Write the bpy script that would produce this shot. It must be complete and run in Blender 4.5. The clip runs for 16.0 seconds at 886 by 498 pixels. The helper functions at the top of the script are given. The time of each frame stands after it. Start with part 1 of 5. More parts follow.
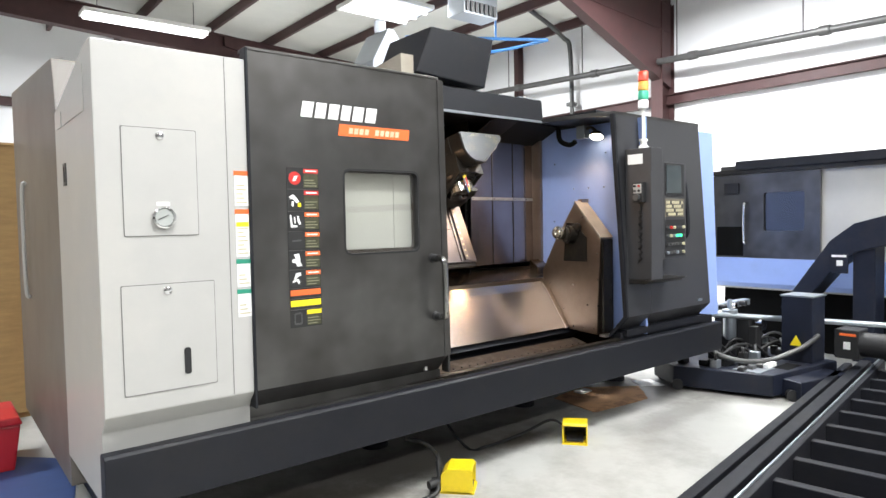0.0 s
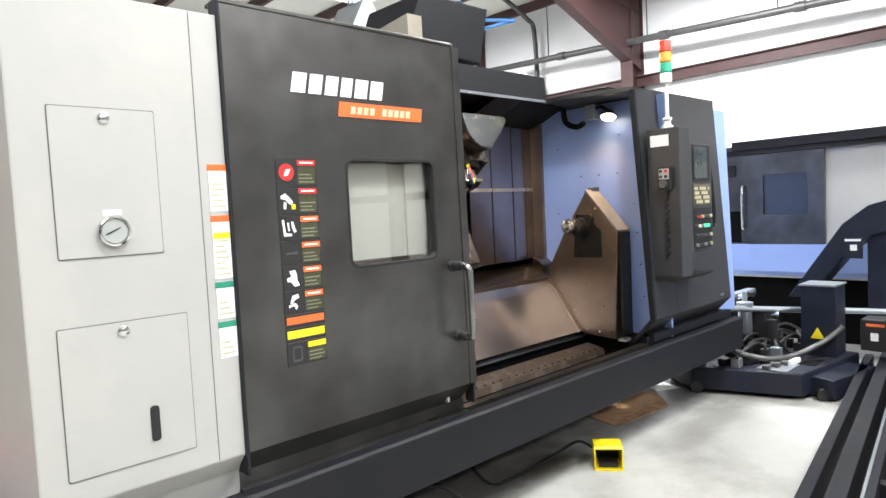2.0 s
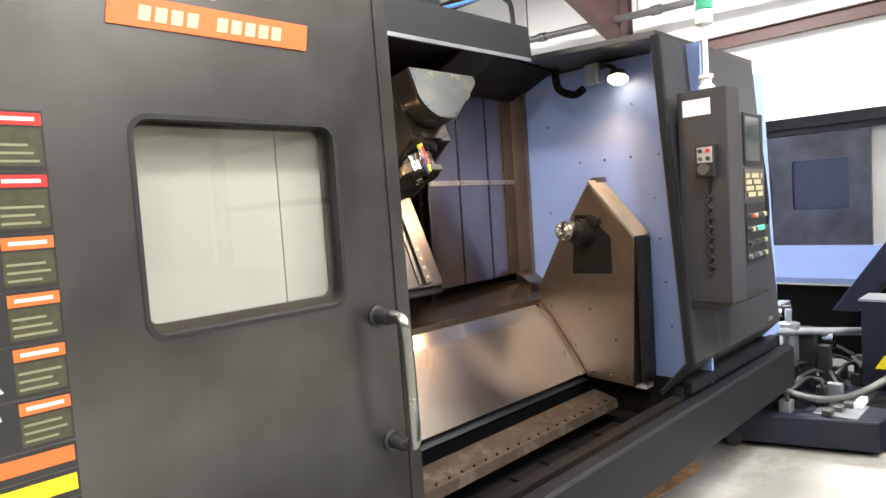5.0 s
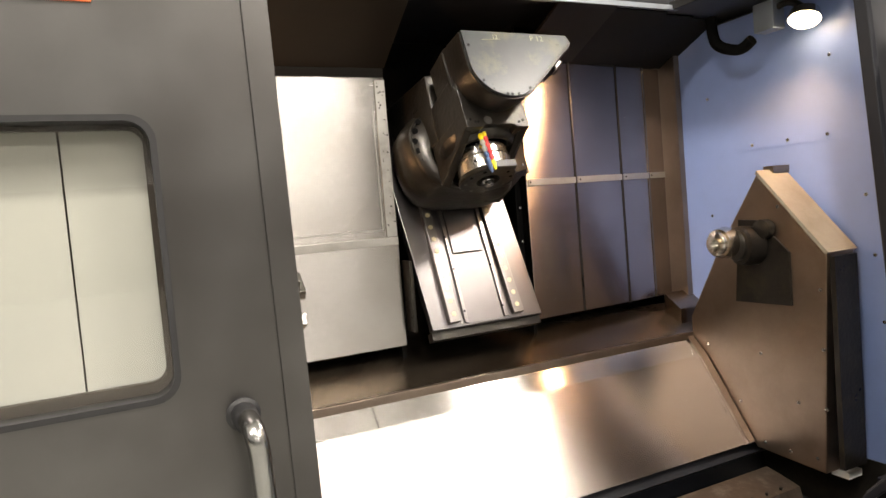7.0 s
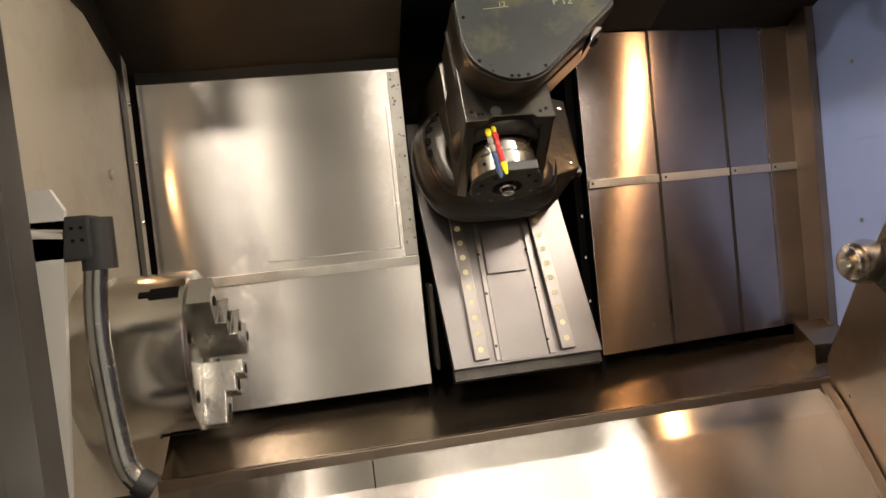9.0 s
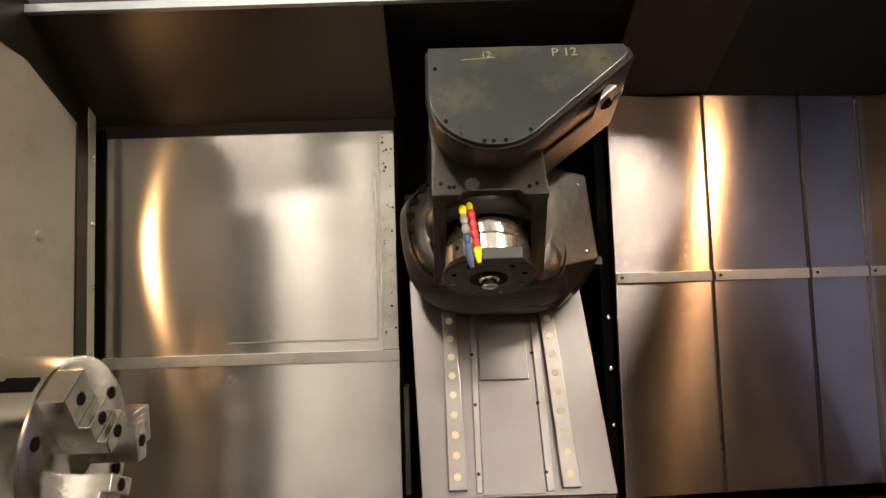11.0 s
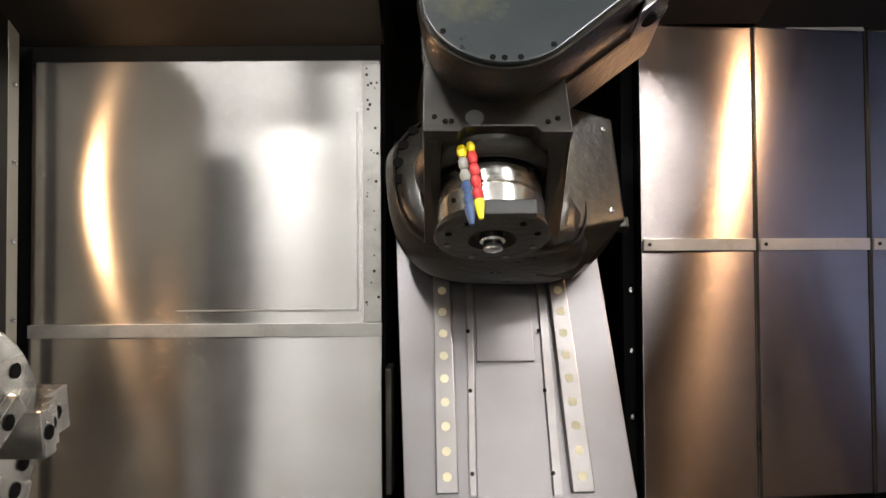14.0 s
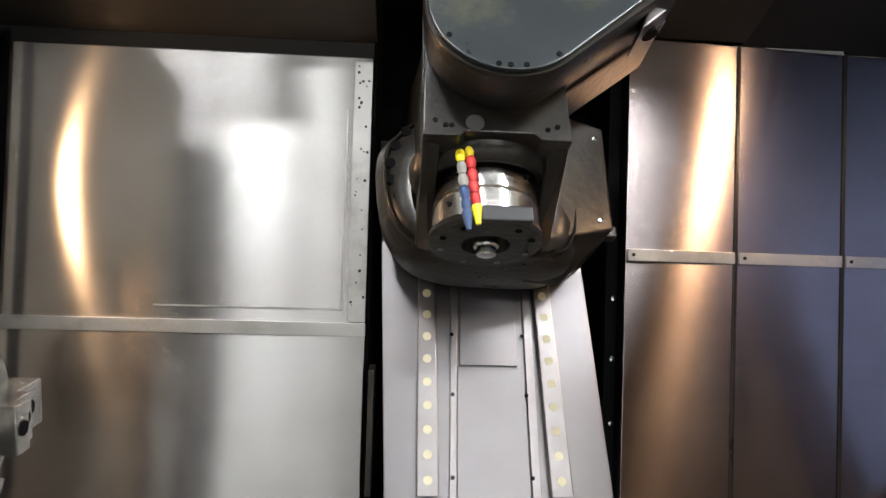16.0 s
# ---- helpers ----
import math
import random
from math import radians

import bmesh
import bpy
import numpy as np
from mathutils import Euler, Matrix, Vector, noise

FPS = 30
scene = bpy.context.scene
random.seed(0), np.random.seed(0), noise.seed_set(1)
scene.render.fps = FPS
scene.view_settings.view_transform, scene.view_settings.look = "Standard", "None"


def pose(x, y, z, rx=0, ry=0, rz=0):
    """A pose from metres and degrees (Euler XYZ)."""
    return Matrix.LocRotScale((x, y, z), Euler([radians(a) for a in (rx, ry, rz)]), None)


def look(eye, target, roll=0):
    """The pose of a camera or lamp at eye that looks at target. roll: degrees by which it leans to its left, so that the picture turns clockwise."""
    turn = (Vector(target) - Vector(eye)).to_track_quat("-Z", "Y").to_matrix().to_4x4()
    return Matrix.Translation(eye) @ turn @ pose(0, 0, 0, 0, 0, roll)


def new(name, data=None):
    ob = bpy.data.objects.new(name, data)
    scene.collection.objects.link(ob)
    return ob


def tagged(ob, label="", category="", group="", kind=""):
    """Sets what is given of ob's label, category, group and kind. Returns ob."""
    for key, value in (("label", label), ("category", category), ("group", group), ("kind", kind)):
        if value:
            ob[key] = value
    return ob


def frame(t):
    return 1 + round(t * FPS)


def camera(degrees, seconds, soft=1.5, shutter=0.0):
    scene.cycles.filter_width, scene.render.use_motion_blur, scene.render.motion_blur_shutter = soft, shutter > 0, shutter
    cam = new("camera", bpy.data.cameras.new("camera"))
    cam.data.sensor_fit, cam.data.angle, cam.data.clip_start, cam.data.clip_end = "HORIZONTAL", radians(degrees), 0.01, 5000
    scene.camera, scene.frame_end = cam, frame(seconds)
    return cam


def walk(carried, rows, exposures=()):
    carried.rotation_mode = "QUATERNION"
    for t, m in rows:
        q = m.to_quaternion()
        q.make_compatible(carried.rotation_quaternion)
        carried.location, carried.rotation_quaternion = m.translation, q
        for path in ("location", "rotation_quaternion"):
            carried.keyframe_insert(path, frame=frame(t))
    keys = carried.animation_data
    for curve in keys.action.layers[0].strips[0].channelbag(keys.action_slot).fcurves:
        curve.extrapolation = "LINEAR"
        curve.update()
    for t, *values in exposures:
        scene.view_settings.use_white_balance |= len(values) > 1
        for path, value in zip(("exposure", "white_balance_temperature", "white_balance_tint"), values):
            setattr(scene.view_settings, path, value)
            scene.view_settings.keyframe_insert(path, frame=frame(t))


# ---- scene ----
cam = camera(69.3, 16.0)
PATH = [
    (0, (-2.15, -2.7, 1.462), (-0.895, -1.145, 1.379), -1.1),
    (0.5, (-1.991, -2.527, 1.498), (-0.77, -0.945, 1.409), -0.3),
    (1, (-1.95, -2.443, 1.495), (-0.783, -0.825, 1.354), -1.1),
    (1.5, (-1.978, -2.21, 1.489), (-0.766, -0.622, 1.386), -2.0),
    (2, (-1.984, -2.013, 1.513), (-0.619, -0.556, 1.395), -2.9),
    (2.5, (-1.898, -1.876, 1.504), (-0.455, -0.499, 1.351), -2.3),
    (3, (-1.786, -1.731, 1.514), (-0.342, -0.351, 1.408), -1.4),
    (5.5, (-0.825, -1.102, 1.523), (0.563, 0.33, 1.384), -4.6),
    (6, (-0.653, -1.013, 1.526), (0.686, 0.466, 1.389), -5.0),
    (6.5, (-0.392, -0.993, 1.535), (0.691, 0.686, 1.459), -2.6),
    (7, (-0.158, -1.018, 1.551), (0.684, 0.792, 1.443), -4.8),
    (7.5, (0.073, -0.958, 1.56), (0.763, 0.915, 1.433), -4.4),
    (8, (0.212, -0.867, 1.574), (0.85, 1.026, 1.474), -5.1),
    (8.5, (0.322, -0.84, 1.566), (0.795, 1.101, 1.469), -6.1),
    (11, (0.767, -0.516, 1.613), (0.766, 1.478, 1.761), -1.8),
    (11.5, (0.832, -0.453, 1.612), (0.815, 1.534, 1.844), -1.3),
    (12, (0.931, -0.392, 1.613), (0.75, 1.589, 1.814), 0.4),
    (12.5, (0.948, -0.347, 1.614), (0.619, 1.622, 1.739), -0.7),
    (13, (0.889, -0.309, 1.621), (0.638, 1.67, 1.763), -0.4),
    (13.5, (0.822, -0.276, 1.617), (0.755, 1.719, 1.74), 0.2),
    (14, (0.774, -0.255, 1.607), (0.781, 1.744, 1.655), -0.4),
    (14.5, (0.754, -0.244, 1.6), (0.803, 1.753, 1.519), 0.0),
    (15, (0.748, -0.235, 1.6), (0.813, 1.757, 1.429), 0.2),
    (15.5, (0.736, -0.241, 1.611), (0.831, 1.756, 1.551), 1.3),
    (16, (0.728, -0.25, 1.614), (0.845, 1.746, 1.66), 1.7),
]
LOOKS = [(0, 0.05, 6600, 11), (3, 0.06, 6700, 11), (5.5, 0.3, 7300, 13), (6.5, 0.25, 7600, 14), (7.5, 0.0, 7900, 14), (8.5, -0.2, 8500, 15), (11, -0.3, 8600, 15),
         (12.5, -0.15, 8400, 15), (13.5, -0.12, 7400, 13), (14.5, -0.08, 6500, 11), (16, -0.08, 6400, 11)]
walk(cam, [(t, look(eye, target, roll)) for t, eye, target, roll in PATH], LOOKS)


# ---------------------------------------------------------------- light
world = bpy.data.worlds.new("hall")
scene.world = world
world.use_nodes = True
bgn = world.node_tree.nodes["Background"]
bgn.inputs["Color"].default_value = (0.9, 0.95, 1.0, 1)
bgn.inputs["Strength"].default_value = 0.25


def area_lamp(name, eye, target, sx, sy, watts, colour=(1, 1, 1)):
    l = bpy.data.lights.new(name, "AREA")
    l.shape, l.size, l.size_y, l.energy, l.color = "RECTANGLE", sx, sy, watts, colour
    o = new(name, l)
    o.matrix_world = look(eye, target)
    return o


def spot_lamp(name, eye, target, watts, angle, radius, colour):
    l = bpy.data.lights.new(name, "SPOT")
    l.energy, l.spot_size, l.spot_blend, l.shadow_soft_size, l.color = watts, radians(angle), 0.6, radius, colour
    o = new(name, l)
    o.matrix_world = look(eye, target)
    return o


# hall fixtures: x, y, z, length along x, length along y, watts
# only the first two are seen; others are added for reflections and brightness
FIXTURES = [(1.55, 11.3, 5.6, 2.3, 0.4, 330), (4.8, 7.5, 5.5, 1.4, 1.0, 700), (-0.62, -2.1, 5.6, 0.45, 0.4, 270), (-0.3, -3.7, 5.6, 0.3, 0.4, 28), (2.1, -3.8, 5.6, 1.8, 0.6, 120),
            (3.8, -2.7, 5.5, 0.6, 1.8, 400), (-4.5, -2.5, 5.6, 2.0, 0.5, 200), (-4.5, 4.0, 5.6, 2.0, 0.5, 330), (6.0, 2.5, 5.4, 0.6, 1.6, 750),
            (2.4, -8.0, 5.5, 2.4, 0.6, 300), (-2.6, -8.0, 5.5, 2.0, 0.6, 150), (2.6, -15.5, 4.7, 1.6, 0.8, 300), (-1.5, -15.8, 4.55, 0.6, 1.6, 200)]
for fx, fy, fz, sx, sy, watts in FIXTURES:
    area_lamp("hall_light", (fx, fy, fz - 0.09), (fx, fy + 0.001, 0), sx, sy, watts, (0.95, 0.98, 1.0))
# work lamps inside the lathe; the second is unseen, added for the warm streak
spot_lamp("work_light", (1.908, 0.422, 2.07), (1.1, 0.75, 0.9), 18, 140, 0.03, (1.0, 0.62, 0.33))
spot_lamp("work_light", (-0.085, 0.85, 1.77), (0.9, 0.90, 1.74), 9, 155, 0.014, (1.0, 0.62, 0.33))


# ---------------------------------------------------------------- materials
def mat(name, colour, rough=0.5, metal=0.0, vary=0.08, scale=6.0, bump=0.0, bscale=80.0, stain=None, samount=0.3, sscale=1.5,
        aniso=0.0, stretch=(1, 1, 1), rvary=0.1, coat=0.0, spec=0.5, soft=False, emit=None, estr=0.0):
    m = bpy.data.materials.new(name)
    m.use_nodes = True
    nt = m.node_tree
    N, L = nt.nodes, nt.links
    p = N["Principled BSDF"]
    p.inputs["Roughness"].default_value = rough
    p.inputs["Metallic"].default_value = metal
    p.inputs["Coat Weight"].default_value = coat
    p.inputs["Specular IOR Level"].default_value = spec
    tc = N.new("ShaderNodeTexCoord")
    mp = N.new("ShaderNodeMapping")
    mp.inputs["Scale"].default_value = stretch
    L.new(tc.outputs["Object"], mp.inputs["Vector"])
    n1 = N.new("ShaderNodeTexNoise")
    n1.inputs["Scale"].default_value = scale
    n1.inputs["Detail"].default_value = 6
    n1.inputs["Roughness"].default_value = 0.65
    L.new(mp.outputs["Vector"], n1.inputs["Vector"])
    r = N.new("ShaderNodeValToRGB")
    c = np.array(colour[:3])
    r.color_ramp.elements[0].position, r.color_ramp.elements[1].position = 0.3, 0.72
    r.color_ramp.elements[0].color = (*(c * (1 - vary)), 1)
    r.color_ramp.elements[1].color = (*np.minimum(c * (1 + vary), 1), 1)
    L.new(n1.outputs["Fac"], r.inputs["Fac"])
    out = r.outputs["Color"]
    if stain:
        n2 = N.new("ShaderNodeTexNoise")
        n2.inputs["Scale"].default_value = sscale
        n2.inputs["Detail"].default_value = 8
        n2.inputs["Roughness"].default_value = 0.7
        L.new(tc.outputs["Object"], n2.inputs["Vector"])
        k = N.new("ShaderNodeValToRGB")
        k.color_ramp.elements[0].position, k.color_ramp.elements[1].position = (0.35, 0.75) if soft else (0.5, 0.72)
        if soft:
            n2.inputs["Detail"].default_value = 2.5
        k.color_ramp.elements[1].color = (samount, samount, samount, 1)
        L.new(n2.outputs["Fac"], k.inputs["Fac"])
        x = N.new("ShaderNodeMix")
        x.data_type = "RGBA"
        L.new(k.outputs["Color"], x.inputs["Factor"])
        L.new(out, x.inputs["A"])
        x.inputs["B"].default_value = (*stain, 1)
        out = x.outputs["Result"]
    L.new(out, p.inputs["Base Color"])
    rr = N.new("ShaderNodeMapRange")
    rr.inputs["To Min"].default_value, rr.inputs["To Max"].default_value = max(rough - rvary, 0.02), min(rough + rvary, 1)
    L.new(n1.outputs["Fac"], rr.inputs["Value"])
    L.new(rr.outputs["Result"], p.inputs["Roughness"])
    if bump:
        n3 = N.new("ShaderNodeTexNoise")
        n3.inputs["Scale"].default_value = bscale
        n3.inputs["Detail"].default_value = 3
        L.new(mp.outputs["Vector"], n3.inputs["Vector"])
        b = N.new("ShaderNodeBump")
        b.inputs["Strength"].default_value = bump
        b.inputs["Distance"].default_value = 0.01
        L.new(n3.outputs["Fac"], b.inputs["Height"])
        L.new(b.outputs["Normal"], p.inputs["Normal"])
    if aniso:
        v = N.new("ShaderNodeCombineXYZ")
        v.inputs["Z"].default_value = 1
        p.inputs["Anisotropic"].default_value = aniso
        L.new(v.outputs["Vector"], p.inputs["Tangent"])
    if emit:
        p.inputs["Emission Color"].default_value = (*emit, 1)
        p.inputs["Emission Strength"].default_value = estr
    return m


def glass(name, tint=(1, 1, 1), rough=0.02):
    m = bpy.data.materials.new(name)
    m.use_nodes = True
    N, L = m.node_tree.nodes, m.node_tree.links
    N.clear()
    o, x, a, g, f = (N.new("ShaderNode" + k) for k in ("OutputMaterial", "MixShader", "BsdfTransparent", "BsdfGlossy", "Fresnel"))
    f.inputs["IOR"].default_value = 1.5
    a.inputs["Color"].default_value = (*tint, 1)
    g.inputs["Roughness"].default_value = rough
    L.new(f.outputs["Fac"], x.inputs["Fac"])
    L.new(a.outputs["BSDF"], x.inputs[1])
    L.new(g.outputs["BSDF"], x.inputs[2])
    L.new(x.outputs["Shader"], o.inputs["Surface"])
    return m


M_GREY = mat("machine_grey_paint", (0.125, 0.122, 0.119), 0.32, 0.82, 0.12, 2.5, 0.015, 350, (0.045, 0.041, 0.037), 0.85, 2.4, rvary=0.07, soft=True)
M_REAR = mat("brown_grey_side_paint", (0.17, 0.155, 0.14), 0.45, 0.1, 0.1, 2.5, 0.02, 200, (0.10, 0.085, 0.07), 0.6, 1.8, soft=True)
M_PEND = mat("dark_grey_pendant_paint", (0.05, 0.05, 0.054), 0.4, 0.2, 0.08, 5, 0.015, 350, (0.03, 0.03, 0.03), 0.4, 3)
# dim blue that paints in the unlit interior behind a window
M_DIMBLUE = mat("dim_blue_backing", (0.016, 0.026, 0.07), 0.6, 0.0, 0.3, 3)
M_DARK = mat("dark_navy_paint", (0.011, 0.012, 0.016), 0.5, 0.0, 0.15, 8, 0.04, 300, (0.022, 0.02, 0.018), 0.4, 3, spec=0.25)
M_CREAM = mat("cream_paint", (0.43, 0.425, 0.405), 0.35, 0.0, 0.03, 5, 0.03, 400, (0.55, 0.52, 0.46), 0.25, 2)
M_BEIGE = mat("interior_cream_paint", (0.32, 0.285, 0.23), 0.4, 0.0, 0.05, 5, 0.02, 300, (0.14, 0.115, 0.085), 0.6, 2.5)
M_BLUE = mat("pale_blue_paint", (0.285, 0.395, 0.74), 0.36, 0.0, 0.05, 5, 0.03, 350, (0.19, 0.25, 0.45), 0.4, 2.5)
M_STEEL = mat("brushed_steel", (0.55, 0.53, 0.51), 0.235, 1.0, 0.05, 3, 0.0025, 220, (0.22, 0.18, 0.15), 0.5, 2.2, 1.0, (1.5, 1.5, 20), 0.03, soft=True)
M_COVER = mat("way_cover_steel", (0.46, 0.40, 0.38), 0.25, 1.0, 0.05, 3, 0.0, 220, (0.16, 0.13, 0.118), 0.5, 2.2, 1.0, (1.5, 1.5, 20), 0.03, soft=True)
# near-black that paints in the shade on the far cover roofs
M_NEARBLACK = mat("near_black_sheet", (0.010, 0.009, 0.008), 0.6, 0.0, 0.15, 5, 0.02, 60, (0.02, 0.016, 0.013), 0.5, 3, spec=0.2)
M_UPPER = mat("dark_steel_sheet", (0.032, 0.027, 0.023), 0.42, 0.7, 0.1, 5, 0.02, 60, (0.035, 0.028, 0.022), 0.6, 3)
M_SLIDE = mat("slide_steel", (0.165, 0.155, 0.155), 0.33, 1.0, 0.06, 6, 0.0, 60, (0.13, 0.11, 0.10), 0.5, 4, rvary=0.04, soft=True)
M_CHUTE = mat("rolled_steel_sheet", (0.45, 0.41, 0.385), 0.27, 1.0, 0.03, 2, 0.0, 60, (0.34, 0.265, 0.21), 0.45, 1.6, 0.75, (1, 1, 1), 0.025)
M_BRONZE = mat("oily_steel_cover", (0.31, 0.245, 0.20), 0.36, 1.0, 0.12, 7, 0.03, 90, (0.24, 0.18, 0.13), 0.5, 3.0)
M_BRIGHT = mat("ground_steel", (0.66, 0.64, 0.60), 0.2, 1.0, 0.08, 20, 0.02, 120, (0.4, 0.36, 0.3), 0.4, 5)
M_CAST = mat("dark_oily_casting", (0.026, 0.023, 0.020), 0.31, 0.55, 0.25, 9, 0.12, 60, (0.07, 0.06, 0.035), 0.5, 7)
M_BLACK = mat("black_rubber", (0.012, 0.012, 0.013), 0.55, 0.0, 0.2, 20)
# flat black that stands in for shade in wells, gaps and holes
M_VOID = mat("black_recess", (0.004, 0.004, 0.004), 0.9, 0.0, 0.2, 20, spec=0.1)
M_STRIP = mat("dull_steel_strip", (0.46, 0.45, 0.42), 0.42, 0.9, 0.1, 12, 0.01, 60, (0.2, 0.18, 0.15), 0.6, 9)
M_FRAME = mat("dark_bronze_frame", (0.035, 0.028, 0.023), 0.45, 0.3, 0.15, 12)
M_RUST = mat("rusty_way", (0.10, 0.075, 0.058), 0.5, 0.6, 0.3, 14, 0.1, 60, (0.30, 0.26, 0.23), 0.6, 7)
M_BED = mat("oily_bed", (0.30, 0.24, 0.185), 0.26, 1.0, 0.1, 3, 0.015, 40, (0.14, 0.11, 0.08), 0.6, 4, 0.6, (0.6, 2, 2), 0.05, soft=True)
M_CONC = mat("concrete_floor", (0.43, 0.43, 0.405), 0.42, 0.0, 0.08, 2.5, 0.05, 60, (0.22, 0.205, 0.18), 0.75, 0.9)
M_WALL = mat("white_insulation", (0.82, 0.83, 0.85), 0.5, 0.0, 0.03, 0.8, 0.05, 3)
M_DARKREFLECT = mat("dark_reflection_sheet", (0.06, 0.06, 0.06), 0.55, 0.0, 0.05, 0.8, 0.05, 3)
M_NAVY = mat("conveyor_navy_paint", (0.011, 0.014, 0.026), 0.45, 0.0, 0.15, 8, 0.04, 300, (0.03, 0.027, 0.024), 0.5, 3, spec=0.3)
M_ROOF = mat("roof_insulation", (0.66, 0.66, 0.62), 0.6, 0.0, 0.08, 0.8, 0.08, 4)
M_BROWN = mat("red_oxide_steel", (0.060, 0.026, 0.026), 0.55, 0.1, 0.2, 4, 0.05, 60)
M_PIPE = mat("pipe_steel", (0.10, 0.10, 0.10), 0.45, 0.5, 0.2, 6)
M_ORANGE = mat("orange_plate", (0.78, 0.15, 0.035), 0.4, 0.0, 0.04, 30)
M_YELLOW = mat("yellow_print", (0.85, 0.68, 0.02), 0.4, 0.0, 0.05, 30)
M_RED = mat("red_print", (0.55, 0.03, 0.025), 0.4, 0.0, 0.05, 30)
M_GREEN = mat("green_print", (0.02, 0.25, 0.16), 0.4, 0.0, 0.05, 30)
M_WHITE = mat("white_print", (0.82, 0.82, 0.80), 0.4, 0.0, 0.03, 30)
M_INK = mat("black_print", (0.02, 0.02, 0.02), 0.4, 0.0, 0.1, 30)
M_OLIVE = mat("sticker_text_ground", (0.05, 0.05, 0.025), 0.4, 0.0, 0.3, 60)
M_CHROME = mat("worn_chrome", (0.72, 0.72, 0.72), 0.16, 1.0, 0.05, 20)
M_PEDAL = mat("yellow_enamel", (0.80, 0.60, 0.015), 0.35, 0.0, 0.05, 12, 0.03, 200, (0.3, 0.22, 0.03), 0.35, 14)
M_CARD = mat("oiled_cardboard", (0.62, 0.36, 0.19), 0.75, 0.0, 0.08, 14, 0.05, 90, (0.12, 0.055, 0.03), 0.95, 5)
M_PLY = mat("plywood", (0.48, 0.31, 0.13), 0.6, 0.0, 0.15, 5, 0.05, 60, (0.32, 0.19, 0.08), 0.5, 2, 0.0, (1, 1, 6))
M_REDP = mat("red_plastic", (0.55, 0.02, 0.03), 0.35, 0.0, 0.05, 8)
M_RACK = mat("blue_rack_paint", (0.03, 0.16, 0.42), 0.45, 0.0, 0.1, 8)
M_RACKO = mat("orange_rack_paint", (0.7, 0.16, 0.02), 0.45, 0.0, 0.1, 8)
M_NOZB = mat("blue_hose", (0.02, 0.06, 0.16), 0.4)
M_NOZR = mat("red_hose", (0.55, 0.03, 0.03), 0.4)
M_NOZG = mat("grey_hose", (0.25, 0.25, 0.23), 0.4)
M_NOZY = mat("yellow_nozzle", (0.9, 0.75, 0.02), 0.4)
M_GLASS = glass("window_glass", (0.97, 0.955, 0.92))
M_DISPLAY = mat("dark_display_glass", (0.05, 0.062, 0.066), 0.15, 0.0, 0.08, 10)
M_KEYFIELD = mat("tan_key_field", (0.13, 0.115, 0.085), 0.5, 0.0, 0.1, 30)
M_JAW = mat("jaw_steel", (0.62, 0.60, 0.57), 0.24, 1.0, 0.15, 20, 0.02, 120, (0.12, 0.1, 0.08), 0.5, 8)
M_BLIND = mat("grey_white_sheet", (0.38, 0.40, 0.385), 0.45, 0.0, 0.05, 3, 0.02, 200, (0.36, 0.37, 0.34), 0.4, 3, soft=True)
M_RAIL = mat("rail_steel", (0.22, 0.205, 0.20), 0.32, 1.0, 0.08, 12, 0.0, 80, (0.15, 0.125, 0.11), 0.5, 8, rvary=0.04, soft=True)
M_KEYS = mat("keypad_ivory", (0.50, 0.46, 0.30), 0.5, 0.0, 0.1, 30)
M_LENS = mat("lamp_lens", (0.9, 0.8, 0.6), 0.3, emit=(1.0, 0.82, 0.55), estr=26)
M_TUBE = mat("lit_tube", (0.9, 0.9, 0.9), 0.3, emit=(0.96, 0.98, 1.0), estr=9)
M_LED = mat("lit_green_button", (0.05, 0.6, 0.25), 0.3, emit=(0.05, 0.9, 0.4), estr=1.5)
M_SEGR = mat("red_lens", (0.75, 0.06, 0.03), 0.25)
M_SEGA = mat("amber_lens", (0.85, 0.35, 0.05), 0.25)
M_SEGG = mat("green_lens", (0.03, 0.38, 0.22), 0.25)
M_SEGW = mat("white_lens", (0.8, 0.8, 0.8), 0.25)
M_DUCT = mat("galvanised_duct", (0.42, 0.46, 0.50), 0.35, 0.8, 0.08, 4)
M_FACE = mat("dark_face_plate", (0.020, 0.025, 0.027), 0.30, 0.0, 0.15, 8, 0.02, 90, (0.11, 0.105, 0.05), 0.6, 9, spec=0.4)
M_CHALK = mat("faded_marker", (0.22, 0.22, 0.14), 0.6)
M_GRIP = mat("handle_steel", (0.30, 0.30, 0.29), 0.25, 1.0, 0.1, 20)
M_GAP = mat("panel_shadow_gap", (0.16, 0.155, 0.15), 0.7)
M_TARP = mat("blue_tarp", (0.035, 0.07, 0.20), 0.55, 0.0, 0.2, 5, 0.1, 12)


# ---------------------------------------------------------------- mesh helpers
ORG = {}


def root(name, at, label, category, group=""):
    e = new(name)
    e.location = at
    ORG[e] = Vector(at)
    e.empty_display_size = 0.1
    return tagged(e, label, category, group)


